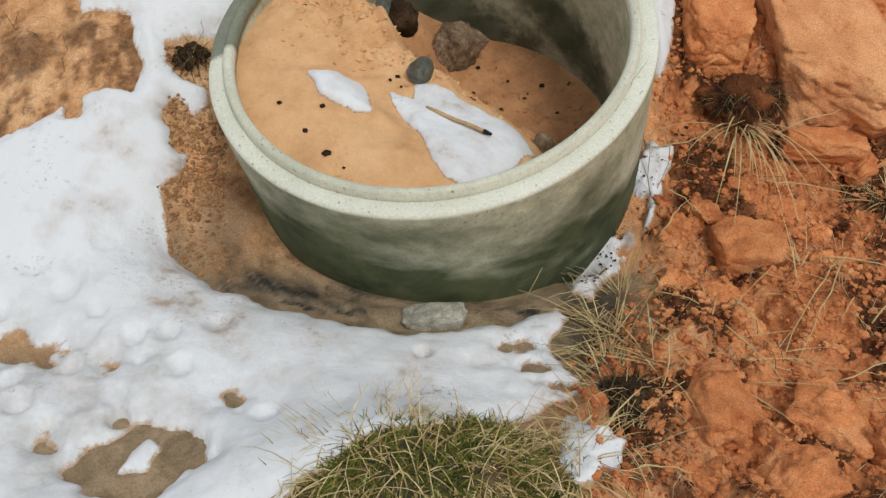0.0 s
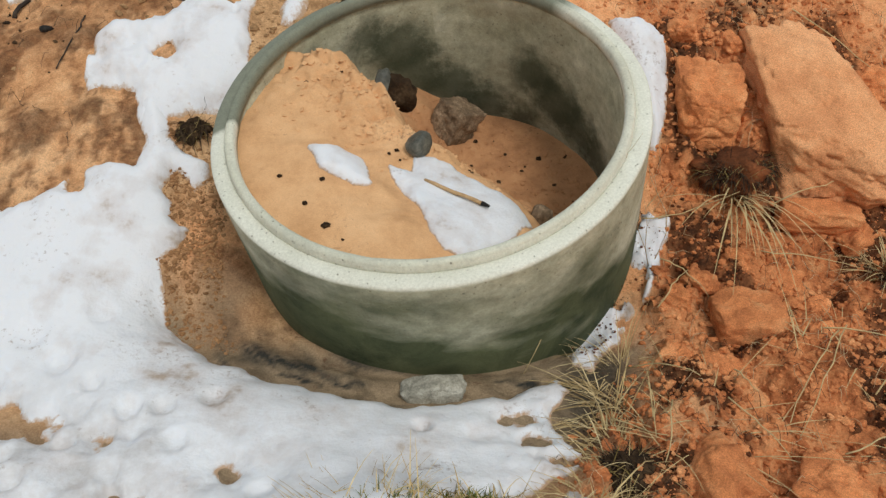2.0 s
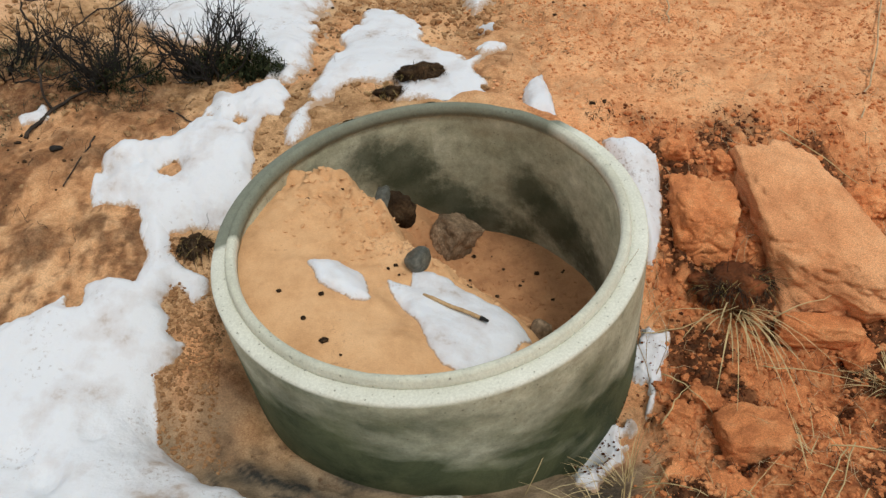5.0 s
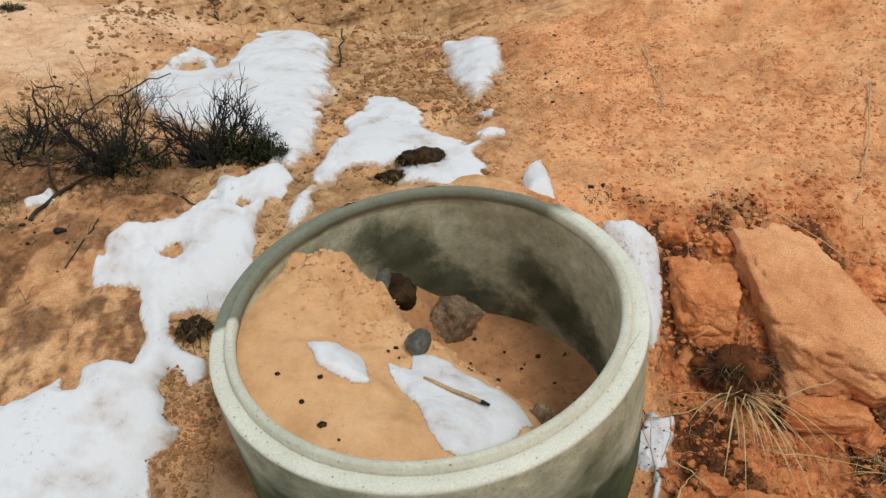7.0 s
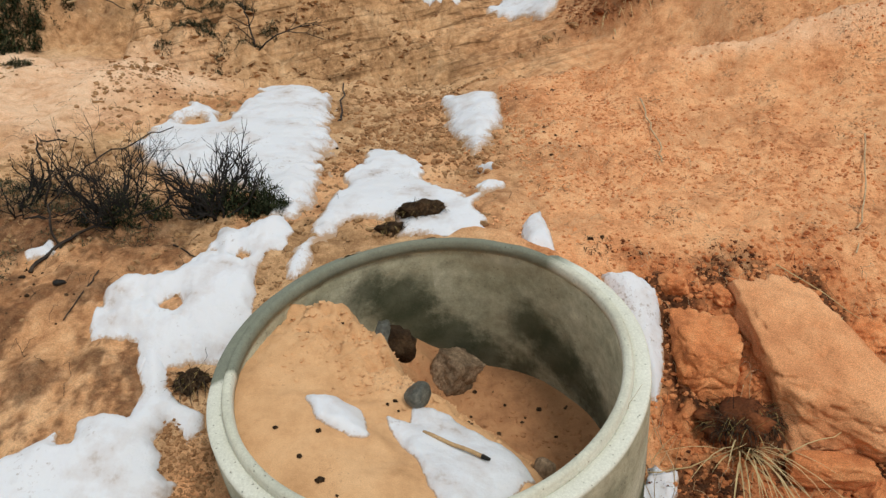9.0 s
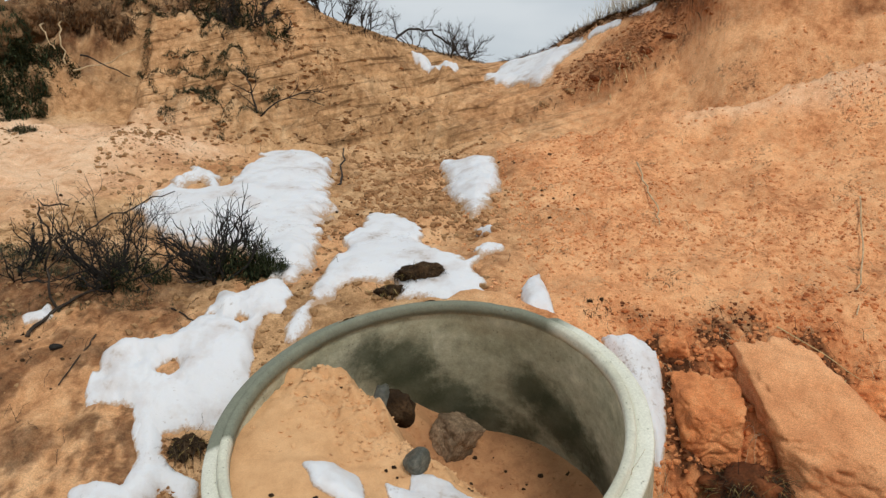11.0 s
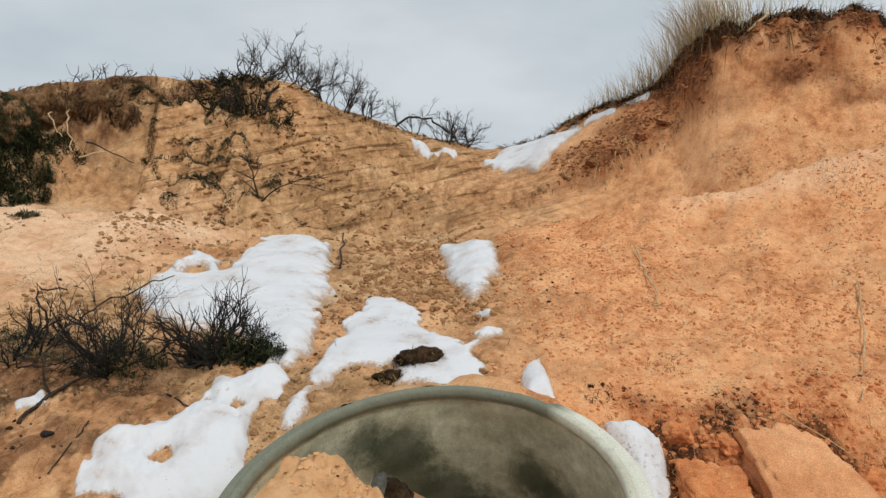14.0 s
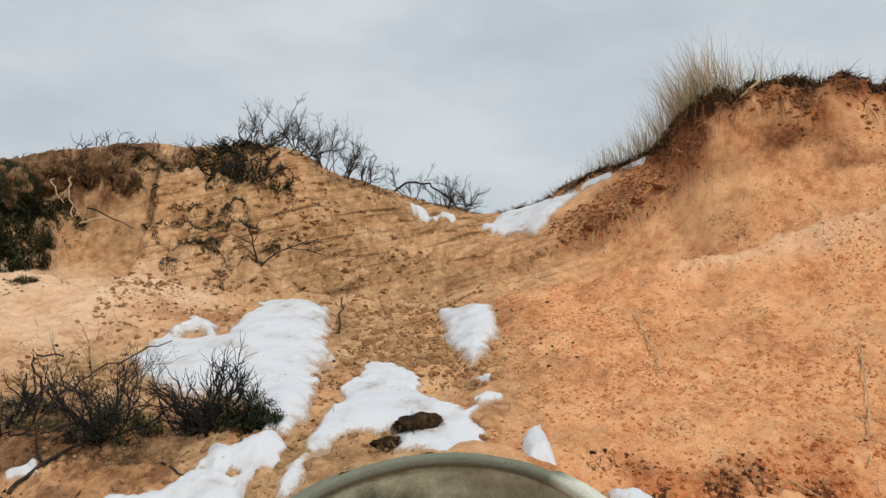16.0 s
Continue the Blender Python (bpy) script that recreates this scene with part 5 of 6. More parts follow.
root_ball("root_mat", 0.86, 2.11, (0.115, 0.085, 0.052), 90, 1100, "dark matted root clump under dry straw", 0.05, core=M_CRUMB)
root_ball("root_mat", 1.27, 1.81, (0.07, 0.06, 0.05), 91, 600, "dark humus lump below a straw tuft", core=M_CRUMB)
root_ball("root_mat", 0.40, 1.22, (0.06, 0.05, 0.030), 92, 500, "dark hollow humus with dry straw")
root_ball("root_mat", -0.745, 2.19, (0.055, 0.04, 0.035), 93, 260, "dark humus lump against the ring's rim")
root_ball("turf_sod", -0.085, 2.775, (0.095, 0.050, 0.040), 94, 420, "dark uprooted sod lying on snow behind the ring", 0.020, 0.5)
root_ball("turf_sod", -0.185, 2.71, (0.050, 0.035, 0.026), 95, 200, "small dark sod on sand behind the ring", 0.03)
tuft("sod_grass", -0.20, 2.70, 50, 0.05, 0.06, M_MIXGR, "short wiry grass on the small sod", 20, 0.0018, (-0.4, 0), 0.8, 0.8)


def stalk(a, b, sag, r, label, name="straw_stalk", material=None, seed=0):
    """A loose stalk between two places, bent by sag."""
    rng = random.Random(seed)
    a, b = Vector(a), Vector(b)
    mid = [a.lerp(b, k / 7) + Vector((0, 0, sag * math.sin(math.pi * k / 7))) + Vector((rng.gauss(0, 0.003), rng.gauss(0, 0.003), 0)) for k in range(8)]
    s = Soup()
    s.tube(mid, r, r * 0.5, 5)
    return put(name, s.mesh(name), material or M_STRAW, label, "stalk", "loose dry stalks")


def lying(x0, y0, x1, y1, up=0.03, **kw):
    return (x0, y0, height(x0, y0) + up), (x1, y1, height(x1, y1) + up)


for k, (x0, y0, x1, y1, up, sag) in enumerate(((0.64, 1.37, 0.74, 1.22, 0.06, 0.01), (0.51, 1.35, 0.46, 1.17, 0.04, 0.03), (1.0, 1.63, 0.77, 1.32, 0.04, 0.02), (1.02, 1.62, 0.80, 1.31, 0.035, 0.02), (0.39, 1.37, 0.49, 1.27, 0.03, 0.0),
                                              (0.86, 1.23, 1.02, 1.27, 0.05, 0.01), (0.37, 0.98, 0.47, 0.96, 0.05, 0.0), (0.30, 1.03, 0.44, 1.20, 0.03, 0.04), (0.46, 1.56, 0.60, 1.44, 0.03, 0.03), (0.94, 1.58, 1.2, 1.50, 0.05, 0.02),
                                              (1.0, 1.40, 1.22, 1.62, 0.04, 0.03), (0.60, 1.86, 0.72, 1.78, 0.05, 0.02), (0.58, 1.75, 0.67, 1.84, 0.05, 0.02), (0.88, 1.88, 1.14, 1.84, 0.05, 0.01), (0.56, 1.98, 0.84, 2.02, 0.06, -0.02),
                                              (0.93, 1.98, 1.16, 2.02, 0.10, 0.02), (0.50, 1.50, 0.47, 1.30, 0.03, 0.03), (0.70, 1.48, 0.73, 1.42, 0.03, 0.0), (1.02, 2.35, 1.25, 2.28, 0.16, 0.01), (1.05, 2.15, 1.22, 2.30, 0.15, 0.01))):
    stalk(*lying(x0, y0, x1, y1, up), sag, 0.0021, "loose pale straw stalk lying on the red rubble", seed=k)
# arching blades before the ring and the dry stem against its side
for k, (b, up) in enumerate((((0.155, 1.66, 0.02), 0.10), ((0.23, 1.64, 0.05), 0.07), ((0.21, 1.58, 0.0), 0.11))):
    stalk((0.36, 1.73, 0.03), b, up, 0.0018, "thin arching straw blade before the ring", seed=60 + k)


def twig(s, at, way, length, r, rng, depth, spread=0.55, wind=0.25, segs=5):
    """A bent branch with side branches, tapering."""
    p, d, pts = Vector(at), Vector(way).normalized(), [Vector(at)]
    for _ in range(segs):
        d = (d + Vector((rng.gauss(0, wind), rng.gauss(0, wind), rng.gauss(0.06, wind)))).normalized()
        p = p + d * (length / segs)
        pts.append(p.copy())
    s.tube(pts, r, r * 0.55, 4 if depth else 3)
    if depth:
        for _ in range(rng.randint(3, 5)):
            k = rng.randint(1, segs)
            side = Vector((rng.gauss(0, 1), rng.gauss(0, 1), rng.gauss(0.35, 0.7))).normalized()
            twig(s, pts[k], (pts[k] - pts[k - 1]).normalized() + side * spread * 1.6, length * rng.uniform(0.45, 0.7), r * 0.55, rng, depth - 1, spread, wind, 4)


def shrub(x, y, stems, length, r, label, seed, depth=2, lean=(0, 0), reach=0.05, material=None, rise=0.9, name="dead_shrub", spread=0.55):
    """A bare shrub: each stem from the ground is a part."""
    rng = random.Random(seed)
    top = tagged(new(name), label, "shrub", "bare shrubs")
    top.location = (x, y, height(x, y))
    for _ in range(stems):
        a, s = rng.uniform(0, 6.283), Soup()
        px, py = x + math.cos(a) * reach * rng.random(), y + math.sin(a) * reach * rng.random()
        twig(s, Vector((px, py, height(px, py) - 0.01)) - top.location, (math.cos(a) * 0.7 + lean[0], math.sin(a) * 0.7 + lean[1], rise), length * rng.uniform(0.6, 1.1), r * rng.uniform(0.6, 1.1), rng, depth, spread)
        put("stem", s.mesh("stem"), material or M_TWIG, parent=top)
    return top


def leaves(x, y, n, rx, ry, h, label, seed, name="heath_clump", material=None, size=0.016, parent=None, up=0.0, way=(0, 0)):
    """A clump of short, stiff sprigs."""
    rng, s = random.Random(seed), Soup()
    for _ in range(n):
        a, d = rng.uniform(0, 6.283), math.sqrt(rng.random())
        px, py = x + rx * d * math.cos(a), y + ry * d * math.sin(a)
        if noise.noise(Vector((px * 14, py * 14, seed))) < -0.12:
            continue
        pz = height(px, py) + up + h * rng.random() ** 1.3 * (1 - d * d * 0.7)
        s.blade((px, py, pz), (rng.gauss(0, 1) + way[0], rng.gauss(0, 1) + way[1], rng.gauss(0.3, 0.8)), size * rng.uniform(0.6, 2.2), size * 0.28, rng.uniform(0, 1.0), 2)
    ob = put(name, s.mesh(name), material or M_HEATH, label, "" if parent else "shrub", "" if parent else "dark heath clumps", "" if parent else "stuff", parent=parent)
    if parent is not None:
        ob.location = -parent.location
    return ob


shrub(0.585, 1.915, 2, 0.42, 0.0022, "thin dry stem growing beside the concrete ring", 77, 1, (-0.1, 0.15), 0.02, M_ROOT, 3.0, "dry_stem", 0.3)

# ---- crumbled sand on the shelf behind the ring ----
crumbs("sand_crumbs", scatter(501, 5200, (-1.8, 2.3, 0.35, 4.7), 0.004, 0.020, lambda x, y: step(-0.1, 0.6, fbm(x, y, 0.3, 4, 61)) * step(0.36, 0.0, x)), M_TANC, "small crumbs of tan sand strewn on the shelf", 503)
crumbs("red_crumbs", scatter(502, 6200, (0.05, 2.5, 2.3, 4.2), 0.003, 0.013, lambda x, y: step(-0.1, 0.6, fbm(x, y, 0.3, 4, 62)) * step(0.0, 0.3, x)), M_REDP, "small crumbs of orange sand strewn on the talus", 504, flat=0.5)

# ---- flakes and crumbs on the western scarp ----
def on_scarp(x, y):
    yf, yt = np.interp(x, FOOT[:, 0], FOOT[:, 1]), np.interp(x, TOP[:, 0], TOP[:, 1])
    k = (y - yf) / (yt - yf)
    return step(-0.12, 0.1, k) * step(0.98, 0.8, k) * step(-2.05, -1.9, x) * step(0.1, -0.45, x) * (0.15 + 0.85 * step(-0.1, 0.5, fbm(x, y * 1.5, 0.3, 4, 70)))


crumbs("scarp_flakes", scatter(605, 5200, (-2.1, 4.4, 0.8, 6.2), 0.005, 0.034, on_scarp, 3.5), M_TANC, "thin flakes of tan sand breaking off the scarp", 650, cuts=2, flat=0.28)
crumbs("scarp_crumbs", scatter(606, 4200, (-2.1, 4.4, 0.8, 6.2), 0.005, 0.024, on_scarp, 3.5), M_BANK, "brown crumbs on the scarp", 660, flat=0.6)
crumbs("foot_crumbs", scatter(607, 4200, (-0.55, 3.2, 0.25, 4.7), 0.004, 0.024, lambda x, y: 0.25 + 0.75 * step(-0.2, 0.4, fbm(x, y, 0.25, 4, 71)), 3.5), M_BANK, "brown crumbs between the snow patches", 670)

# ---- charred shrubs behind the ring ----
b1 = shrub(-0.81, 2.80, 26, 0.175, 0.0056, "charred bare heather shrub fanning out of tan sand before snow", 21, 2, (0.0, 0), 0.045, rise=1.15, spread=0.40, material=M_CHAR)
leaves(-0.80, 2.82, 1900, 0.12, 0.07, 0.12, "dark leaf remains", 22, "foliage", parent=b1, size=0.017)
leaves(-0.665, 2.85, 3000, 0.10, 0.06, 0.14, "low dark green heather cushion beside the charred shrub", 23, size=0.015)
b2 = shrub(-1.15, 2.76, 17, 0.21, 0.0060, "tangled charred shrub on dark sand", 24, 3, (0.05, 0.05), 0.08, rise=0.75, spread=0.6, material=M_CHAR)
leaves(-1.14, 2.77, 2200, 0.17, 0.08, 0.10, "dark leaf remains", 25, "foliage", parent=b2, size=0.016)
b3 = shrub(-1.52, 2.84, 16, 0.15, 0.0048, "low charred shrub among dark litter", 26, 2, (0.1, 0), 0.14, material=M_CHAR)
leaves(-1.54, 2.86, 1700, 0.22, 0.12, 0.06, "greenish dark leaf remains", 27, "foliage", parent=b3, material=M_CREEP, size=0.013)
shrub(-1.26, 3.02, 8, 0.19, 0.0030, "thin charred twigs behind the tangled shrub", 28, 2, (-0.1, 0.1), 0.12)
for k, (x, y, n, rx, ry) in enumerate(((-1.52, 2.52, 900, 0.15, 0.10), (-1.72, 2.72, 900, 0.16, 0.12), (-1.30, 2.62, 500, 0.12, 0.06), (-1.62, 2.98, 900, 0.18, 0.08), (-1.05, 2.66, 400, 0.14, 0.05))):
    leaves(x, y, n, rx, ry, 0.016, "dark moss and litter on sand", 29 + 100 * k, size=0.010, material=M_CREEP)


def limb(pts, r0, r1, label, name="dead_branch", material=None, group="dead branches", wob=0.004, seed=0, category="branch"):
    """A bent branch or root through a few places, roughened."""
    rng, out = random.Random(seed), []
    pts = [Vector(p) for p in pts]
    for a, b in zip(pts, pts[1:]):
        for k in range(4):
            out.append(a.lerp(b, k / 4) + Vector((rng.gauss(0, wob), rng.gauss(0, wob), rng.gauss(0, wob * 0.6))))
    out.append(pts[-1])
    s = Soup()
    s.tube(out, r0, r1, 6)
    return put(name, s.mesh(name), material or M_TWIG, label, category, group)


def over(x, y, up):
    return (x, y, height(x, y) + up)


limb([over(-1.36, 2.50, 0.005), over(-1.32, 2.58, 0.012), over(-1.26, 2.65, 0.015), over(-1.13, 2.73, 0.02)], 0.0075, 0.004, "dark charred branch lying on the sand", seed=1)
limb([over(-1.31, 2.60, 0.0), over(-1.32, 2.62, 0.10), over(-1.28, 2.66, 0.19), over(-1.20, 2.70, 0.24), over(-1.08, 2.76, 0.27), over(-0.95, 2.80, 0.31)], 0.0045, 0.002, "charred branch arching over the shrubs", seed=2, wob=0.010)
limb([over(-1.44, 2.80, 0.02), over(-1.40, 2.78, 0.18), over(-1.44, 2.80, 0.27), over(-1.34, 2.82, 0.26)], 0.0045, 0.003, "crooked charred branch standing out of the shrubs", seed=3, wob=0.010)
limb([over(-0.92, 2.62, 0.004), over(-0.82, 2.56, 0.006), over(-0.72, 2.50, 0.006)], 0.003, 0.002, "thin dark twig on the sand bank", seed=4)
limb([over(-1.12, 2.50, 0.004), over(-1.14, 2.40, 0.006), over(-1.17, 2.32, 0.006)], 0.003, 0.002, "thin dark twig on the sand bank", seed=5)
rock("charcoal_lump", (-1.23, 2.44), (0.022, 0.018, 0.014), 97, M_CHAR, "black charcoal lump on sand", "charcoal", cuts=2)

# ---- roots and twigs on the scarp and talus ----
def surface_line(plan, up=0.012):
    return [over(x, y, up) for x, y in plan]


ROOT = "pale root hanging down the sand slope"
limb(surface_line([(0.95, 3.84), (0.93, 3.6), (0.93, 3.4), (0.90, 3.25)], 0.025), 0.0042, 0.003, ROOT, "hanging_root", M_ROOT, "hanging roots", 0.006, 11, "root")
limb(surface_line([(1.76, 3.30), (1.63, 3.03), (1.48, 2.76), (1.38, 2.57)], 0.025), 0.0036, 0.0026, ROOT, "hanging_root", M_ROOT, "hanging roots", 0.006, 12, "root")
limb([(-2.42, 5.15, 2.06), (-2.38, 5.04, 1.93), (-2.30, 4.93, 1.76)], 0.006, 0.004, "pale thick root hanging below the turf", "hanging_root", M_ROOT, "hanging roots", 0.008, 13, "root")
limb([(-2.52, 5.10, 2.04), (-2.46, 5.02, 1.94), (-2.38, 4.97, 1.86)], 0.005, 0.003, "pale thick root hanging below the turf", "hanging_root", M_ROOT, "hanging roots", 0.008, 14, "root")
limb([(-2.23, 4.86, 1.72), (-2.08, 4.92, 1.76), (-1.89, 4.98, 1.86)], 0.006, 0.003, "pale root jutting out of the scarp", "hanging_root", M_ROOT, "hanging roots", 0.006, 15, "root")
limb([(-2.22, 4.96, 1.83), (-2.05, 4.92, 1.75), (-1.91, 4.92, 1.69)], 0.006, 0.003, "dark twig jutting out of the scarp", wob=0.01, seed=16)
limb([over(-0.51, 3.95, 0.0), over(-0.53, 4.2, 0.03), over(-0.56, 4.5, 0.06)], 0.006, 0.004, "dead upright stem at the foot of the scarp", wob=0.006, seed=17)
shrub(-1.12, 4.88, 2, 0.40, 0.008, "dead branching twig on the scarp", 31, 2, (0.25, 0.3), 0.03, None, 1.2, "dead_twig", 0.5)
limb([(1.84, 4.76, 2.46), (1.98, 4.80, 2.58)], 0.010, 0.008, "broken pale stick in the turf edge", material=M_ROOT, seed=18)
limb([(1.84, 4.76, 2.40), (1.90, 4.78, 2.50), (1.97, 4.80, 2.58)], 0.007, 0.005, "broken pale stick in the turf edge", material=M_ROOT, seed=19)
for k, (x, y) in enumerate(((1.16, 5.13), (1.24, 5.11), (1.06, 5.17))):
    tuft("overhang_straw", x, y, 12, 0.06, 0.15, M_STRAW, "dry straw hanging over the gully edge", 120 + k, 0.004, (0.1, -0.8), 2.2, 0.3)

# ---- growth on the scarp and its crest ----
cb = shrub(-1.36, 5.50, 34, 0.13, 0.009, "dense dark heather shrub on the crest", 41, 2, (0, -0.3), 0.28, rise=0.3)
leaves(-1.36, 5.42, 2400, 0.34, 0.16, 0.10, "dark leaves", 42, "foliage", parent=cb, size=0.032)
for k, (x, y, n, L) in enumerate(((-1.02, 5.72, 7, 0.25), (-0.86, 5.84, 9, 0.25), (-0.72, 5.94, 9, 0.22), (-0.58, 6.03, 6, 0.15), (-1.2, 5.66, 7, 0.20), (-1.36, 5.62, 4, 0.20))):
    shrub(x, y, n, L, 0.0052, "bare thorny shrub on the crest against the sky", 43 + k, 3, (0.22, 0), 0.08, rise=1.1, spread=0.42)
shrub(0.06, 6.35, 8, 0.21, 0.0056, "bare wind-bent shrub on the saddle", 50, 3, (0.15, 0), 0.14, rise=0.9, spread=0.5)
shrub(0.20, 6.44, 7, 0.19, 0.0052, "bare wind-bent shrub on the saddle", 51, 3, (0.3, 0), 0.12, rise=0.8, spread=0.5)
limb([over(-0.36, 6.20, 0.0), over(-0.26, 6.25, 0.11), over(-0.10, 6.30, 0.16), over(0.06, 6.34, 0.08)], 0.010, 0.007, "arching bare limb on the saddle", seed=52, wob=0.012)
shrub(-0.24, 6.26, 4, 0.19, 0.0045, "bare wind-bent shrub on the saddle", 53, 3, (0.1, 0), 0.06, rise=1.0)
for k, (x, y) in enumerate(((-2.45, 5.62), (-2.35, 5.66), (-2.62, 5.6), (-2.1, 5.66))):
    shrub(x, y, 4 if k < 3 else 2, 0.12, 0.004, "small bare twigs on the crest", 54 + k, 1, (0.1, 0), 0.10, rise=0.9)
for k, (x, y, n, rx, ry) in enumerate(((-1.53, 4.98, 1500, 0.16, 0.07), (-1.42, 5.13, 900, 0.11, 0.06), (-1.89, 5.17, 700, 0.08, 0.04), (-1.30, 5.16, 800, 0.12, 0.05), (-2.02, 5.47, 900, 0.14, 0.05), (-1.77, 5.03, 500, 0.07, 0.05),
                                       (-1.64, 4.78, 420, 0.07, 0.05), (-1.22, 4.90, 500, 0.14, 0.03), (-1.35, 4.83, 420, 0.05, 0.04), (-1.65, 5.12, 700, 0.14, 0.05), (-1.45, 5.27, 900, 0.16, 0.05), (-1.80, 5.34, 700, 0.14, 0.05),
                                       (-2.35, 4.45, 500, 0.08, 0.05), (-2.2, 5.5, 700, 0.2, 0.05), (-1.08, 5.06, 260, 0.06, 0.03))):
    leaves(x, y, int(n * 1.1), rx, ry, 0.028, "grey-green heather creeping down the sandy scarp", 70 + k, size=0.016, up=0.004, material=M_CREEP)
for k, (x, y, n, L) in enumerate(((-1.48, 5.40, 7, 0.20), (-1.30, 5.42, 6, 0.18), (-1.62, 5.40, 5, 0.16))):
    shrub(x, y, n, L, 0.0045, "dark twigs drooping from the crest shrub", 170 + k, 2, (0.2, -0.8), 0.12, rise=0.0, spread=0.5)


# ---- dune grass and turf along the eastern crest ----
def crest_at(x):
    return float(np.interp(x, TOP[:, 0], TOP[:, 1]))


def marram(x, n, length, label, seed, lean=-0.25, width=0.10):
    rng, s = random.Random(seed), Soup()
    for _ in range(n):
        px = x + rng.gauss(0, width)
        py = crest_at(px) + rng.uniform(-0.10, 0.12)
        s.blade((px, py, height(px, py) - 0.01), (lean + rng.gauss(0, 0.28), rng.gauss(-0.1, 0.25), 1.0), length * rng.uniform(0.4, 1.1), 0.0032 * rng.uniform(0.5, 1.1), rng.uniform(0.1, 0.9), 5)
    return put("dune_grass", s.mesh("dune_grass"), M_MARRAM, label, "grass", "dune grass on the crest")


for k, (x, n, L) in enumerate(((1.02, 40, 0.10), (1.18, 80, 0.15), (1.32, 130, 0.22), (1.44, 190, 0.28), (1.53, 200, 0.32), (1.62, 230, 0.38), (1.74, 280, 0.42), (1.86, 110, 0.30), (2.0, 50, 0.22), (2.2, 40, 0.20), (2.42, 36, 0.18), (2.65, 40, 0.18))):
    marram(x, n, L, "tall bleached dune grass on the crest" if L > 0.3 else "short bleached dune grass on the crest", 300 + k, -0.30 if x < 1.8 else -0.05, 0.07 if x < 1.8 else 0.12)


def hanging_turf(x0, x1, n, length, label, seed, drop=0.05, material=None, back=0.16, name="turf_edge"):
    """Roots and matted grass that hang over the broken edge of the turf."""
    rng, s = random.Random(seed), Soup()
    for _ in range(n):
        px = rng.uniform(x0, x1)
        py = crest_at(px) - rng.uniform(0.0, back)
        out = (rng.gauss(0, 0.5), -0.7 + rng.gauss(0, 0.3), rng.gauss(0.0, 0.4))
        s.blade((px, py, height(px, py) + rng.uniform(-0.01, 0.02)), out, length * rng.uniform(0.3, 1.2), 0.006 * rng.uniform(0.5, 1.2), rng.uniform(0.6, 2.4), 4)
    return put(name, s.mesh(name), material or M_ROOTMAT, label, "turf", "broken turf edges")


hanging_turf(1.38, 2.0, 2600, 0.10, "dark matted turf edge with hanging roots on the crest", 320)
hanging_turf(1.95, 2.9, 3600, 0.11, "dark matted turf edge with hanging roots on the crest", 321)
hanging_turf(1.45, 2.9, 260, 0.22, "long dry roots hanging from the turf edge", 322, back=0.3, name="root_beard")

# ---- the undercut gully edge ----
def edge_growth(points, n, length, label, seed, material):
    rng, s = random.Random(seed), Soup()
    for _ in range(n):
        k = rng.randrange(len(points) - 1)
        t = rng.random()
        px = points[k][0] * (1 - t) + points[k + 1][0] * t + rng.gauss(0, 0.015)
        py = points[k][1] * (1 - t) + points[k + 1][1] * t + rng.gauss(0, 0.03)
        s.blade((px, py, height(px, py)), (rng.gauss(0.2, 0.5), -0.7, rng.gauss(0, 0.3)), length * rng.uniform(0.3, 1.2), 0.006, rng.uniform(0.8, 2.4), 4)
    return put("root_fringe", s.mesh("root_fringe"), material, label, "roots", "broken turf edges", "stuff")


EDGE = [(x, float(gully_lip(np.array(x)))) for x in (1.52, 1.42, 1.28, 1.14, 1.0, 0.84, 0.66, 0.5, 0.38)]
edge_growth(EDGE[:5], 80, 0.06, "dark roots along the undercut gully edge", 360, M_ROOTMAT)
edge_growth(EDGE[4:], 70, 0.05, "sparse dark roots along the undercut gully edge", 361, M_ROOTMAT)
for k, (x, y) in enumerate(EDGE[1:-1]):
    r = 0.06 - 0.004 * k
    ob = put("soil_lip", rock_mesh("soil_lip", (r, 0.03, 0.02), 370 + k, 6, 0.42, 4, 0.2), M_CRUMB if k < 4 else M_TANC, "crumbling soil lip along the gully edge", "soil", "crumbling soil lips")
    ob.matrix_world = pose(x, y, height(x, y) - 0.005, 15, 18, 8)
def on_lip(x, y):
    e = y - gully_lip(x)
    return step(-0.04, 0.0, e) * step(0.36, 0.15, e) * step(0.70, 1.0, x) * step(1.68, 1.55, x)


def on_crest(x, y):
    e = y - np.interp(x, TOP[:, 0], TOP[:, 1])
    return step(-0.40, -0.20, e + 0.10 * fbm(x, y, 0.3, 3, 69)) * step(0.02, -0.08, e) * step(1.40, 1.60, x)


crumbs("lip_clods", scatter(601, 6000, (0.65, 4.9, 1.7, 5.7), 0.004, 0.020, on_lip, 3.0), M_RUST, "rust-brown crumbs of the crumbling gully edge", 610, flat=0.6)
crumbs("crest_clods", scatter(603, 7000, (1.4, 4.2, 3.0, 5.3), 0.004, 0.024, on_crest, 3.5), M_RUST, "rust-brown crumbs below the turf of the crest", 630, flat=0.6)
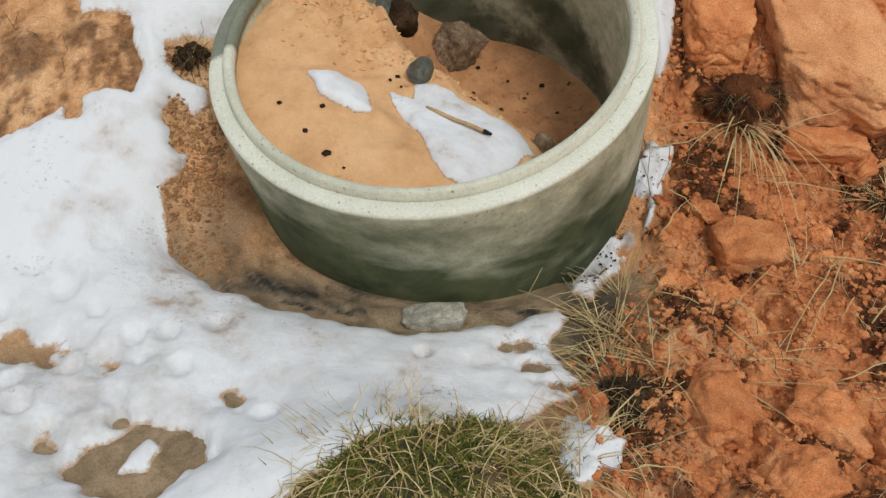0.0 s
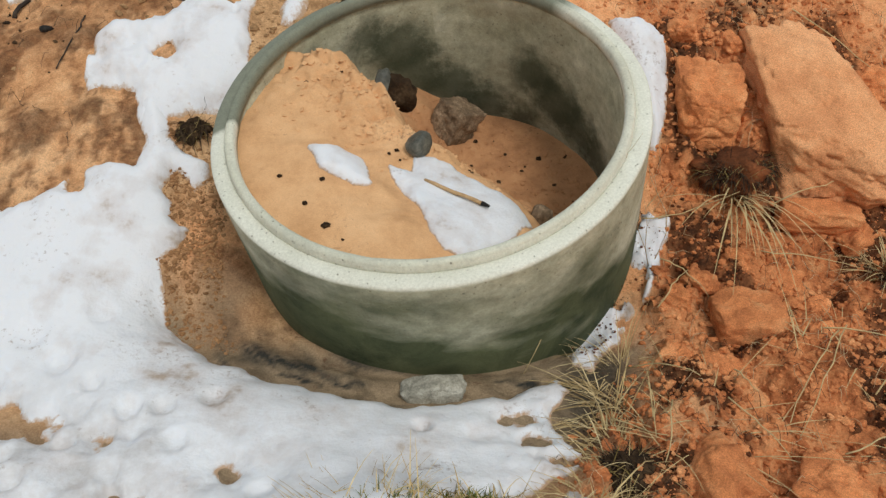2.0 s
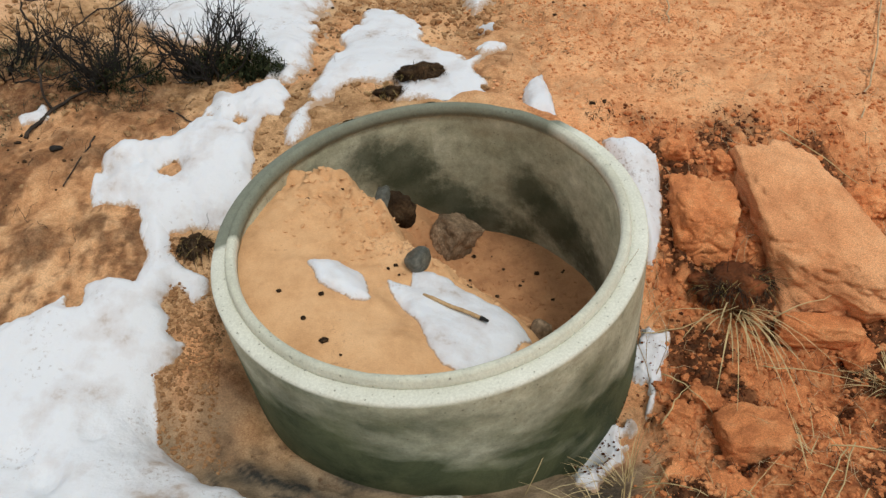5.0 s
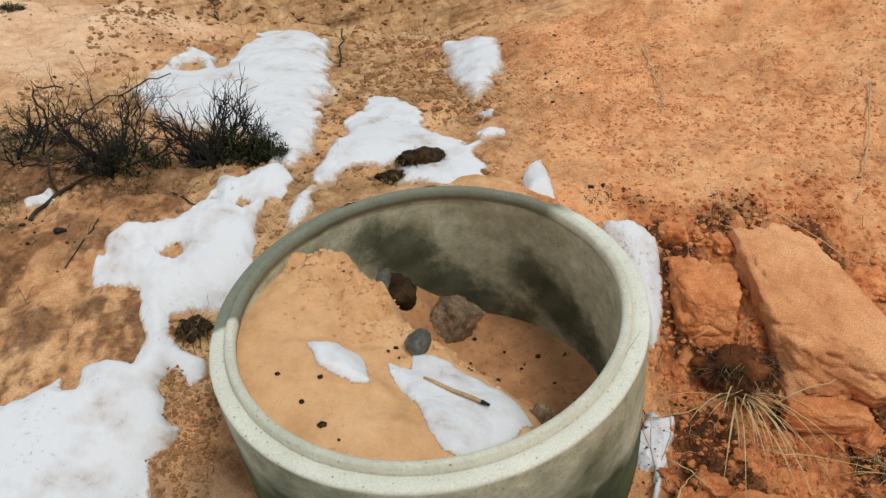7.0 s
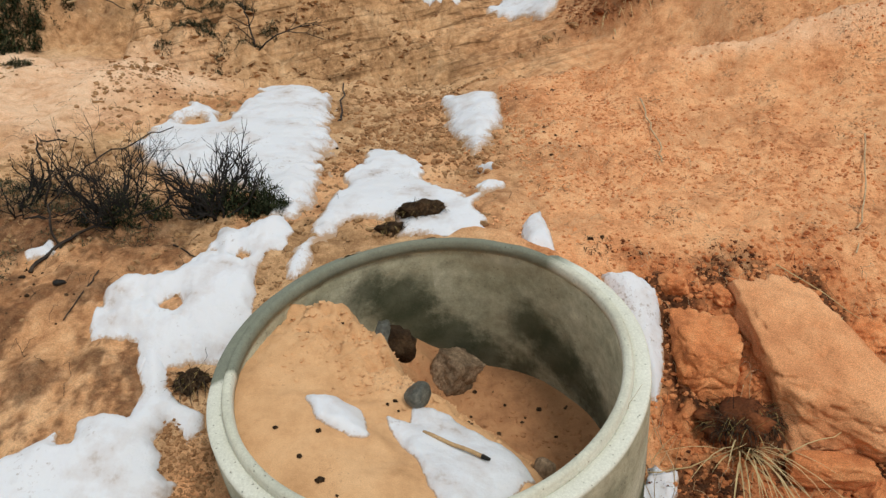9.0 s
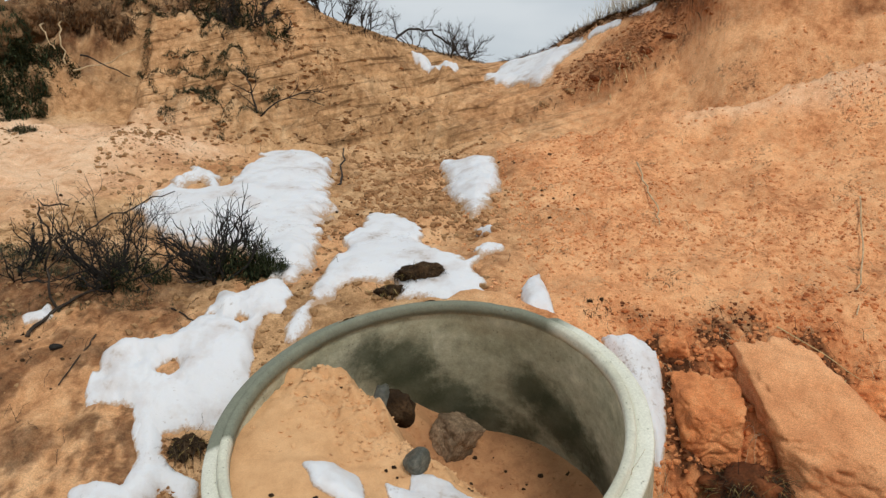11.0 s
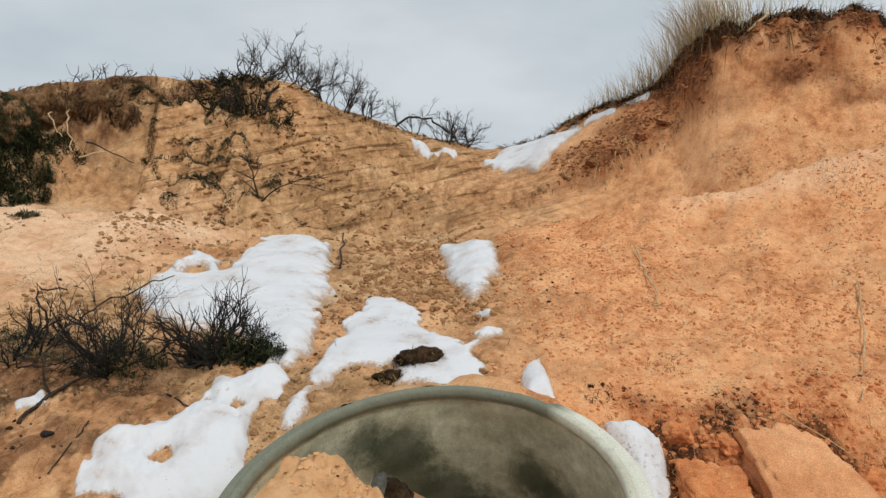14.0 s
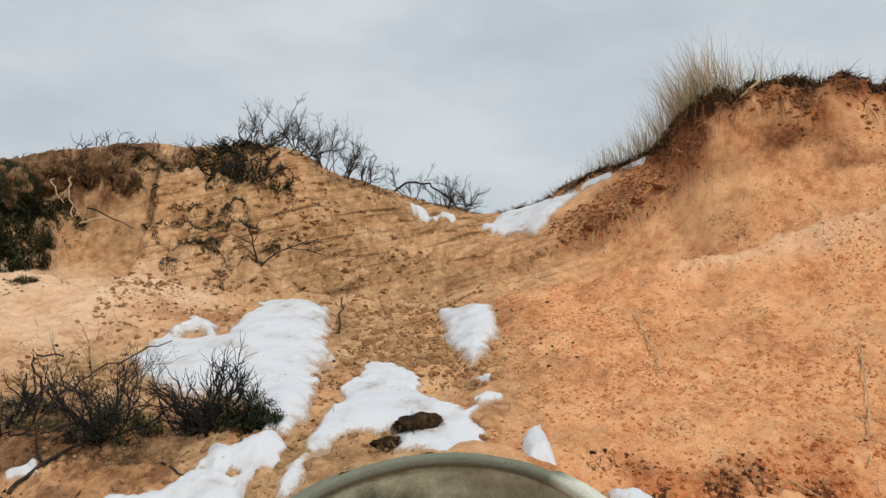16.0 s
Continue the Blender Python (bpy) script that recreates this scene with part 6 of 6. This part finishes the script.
# litter beyond the gully snow
for k, (x, y, n) in enumerate(((0.62, 6.56, 160), (0.75, 6.42, 200), (0.93, 6.16, 260), (1.04, 5.92, 260), (1.12, 5.80, 260), (1.28, 5.62, 260), (1.38, 5.46, 200))):
    tuft("snow_grass", x, y, n, 0.12, 0.09, M_ROOTMAT, "low dark litter and grass at the upper edge of the snow", 380 + k, 0.006, (-0.2, 0), 1.0, 0.6)

# ---- overgrown overhang on the western scarp ----
for k, (x, y, z, a, b, c) in enumerate(((-2.82, 5.12, 2.00, 0.22, 0.14, 0.17), (-2.55, 5.25, 2.10, 0.20, 0.12, 0.12), (-2.30, 5.30, 2.10, 0.15, 0.10, 0.13), (-2.10, 5.30, 2.02, 0.10, 0.08, 0.10), (-3.02, 5.0, 1.82, 0.22, 0.16, 0.20))):
    ob = put("turf_overhang", rock_mesh("turf_overhang", (a, b, c), 390 + k, 5, 0.38, 4, 0.2), M_SOD, "brown root-bound turf overhang on the western scarp", "turf", "broken turf edges")
    ob.matrix_world = pose(x, y, z, 0, 0, k * 20)
    rng, s = random.Random(395 + k), Soup()
    for _ in range(1300 if k in (0, 4) else 420):
        d = Vector((rng.gauss(0, 1), -abs(rng.gauss(0, 1)), rng.gauss(0.1, 0.8))).normalized()
        p = Vector((x + d.x * a * 0.95, y + d.y * b * 0.95, z + d.z * c * 0.95))
        s.blade(p, (d.x + rng.gauss(0, 0.6), d.y, rng.gauss(-0.4, 0.6)), rng.uniform(0.02, 0.07), 0.006, rng.uniform(0.3, 2.0), 3)
    put("matted_growth", s.mesh("matted_growth"), M_HEATH if k in (0, 4) else M_ROOTMAT, "matted dark heather and roots", parent=ob).matrix_parent_inverse = ob.matrix_world.inverted()
leaves(-2.45, 5.08, 1300, 0.18, 0.10, 0.12, "dark heather hanging in the western hollow", 397, size=0.024)
leaves(-2.66, 4.88, 5200, 0.26, 0.22, 0.28, "dark heather below the western overhang", 398, size=0.034)
hanging_turf(-3.0, -1.2, 800, 0.09, "matted brown turf edge on the western crest", 400, back=0.22)
hanging_turf(-0.95, 0.35, 700, 0.05, "thin dark turf edge on the saddle", 401, back=0.10)

# ---- dark root clumps on the eastern talus ----
for k, (x, y, n, r) in enumerate(((1.78, 3.40, 260, 0.07), (1.03, 3.94, 160, 0.05), (0.80, 2.78, 260, 0.06), (2.06, 4.02, 300, 0.10), (1.95, 3.85, 160, 0.07), (0.52, 2.62, 160, 0.035), (1.48, 3.78, 120, 0.06), (0.42, 3.02, 120, 0.05), (0.35, 3.30, 120, 0.05), (0.93, 2.60, 150, 0.05))):
    rng, s = random.Random(430 + k), Soup()
    for _ in range(n):
        a, d = rng.uniform(0, 6.283), r * 1.5 * math.sqrt(rng.random())
        px, py = x + d * math.cos(a), y + d * math.sin(a)
        s.blade((px, py, height(px, py)), (rng.gauss(0, 1), rng.gauss(0, 1), rng.uniform(0.0, 0.5)), rng.uniform(0.008, 0.032), 0.0024, rng.uniform(0.5, 2), 3)
    put("root_clump", s.mesh("root_clump"), M_ROOTMAT, "flat dark clump of root fibres on the red talus", "roots", "root clumps on the talus")
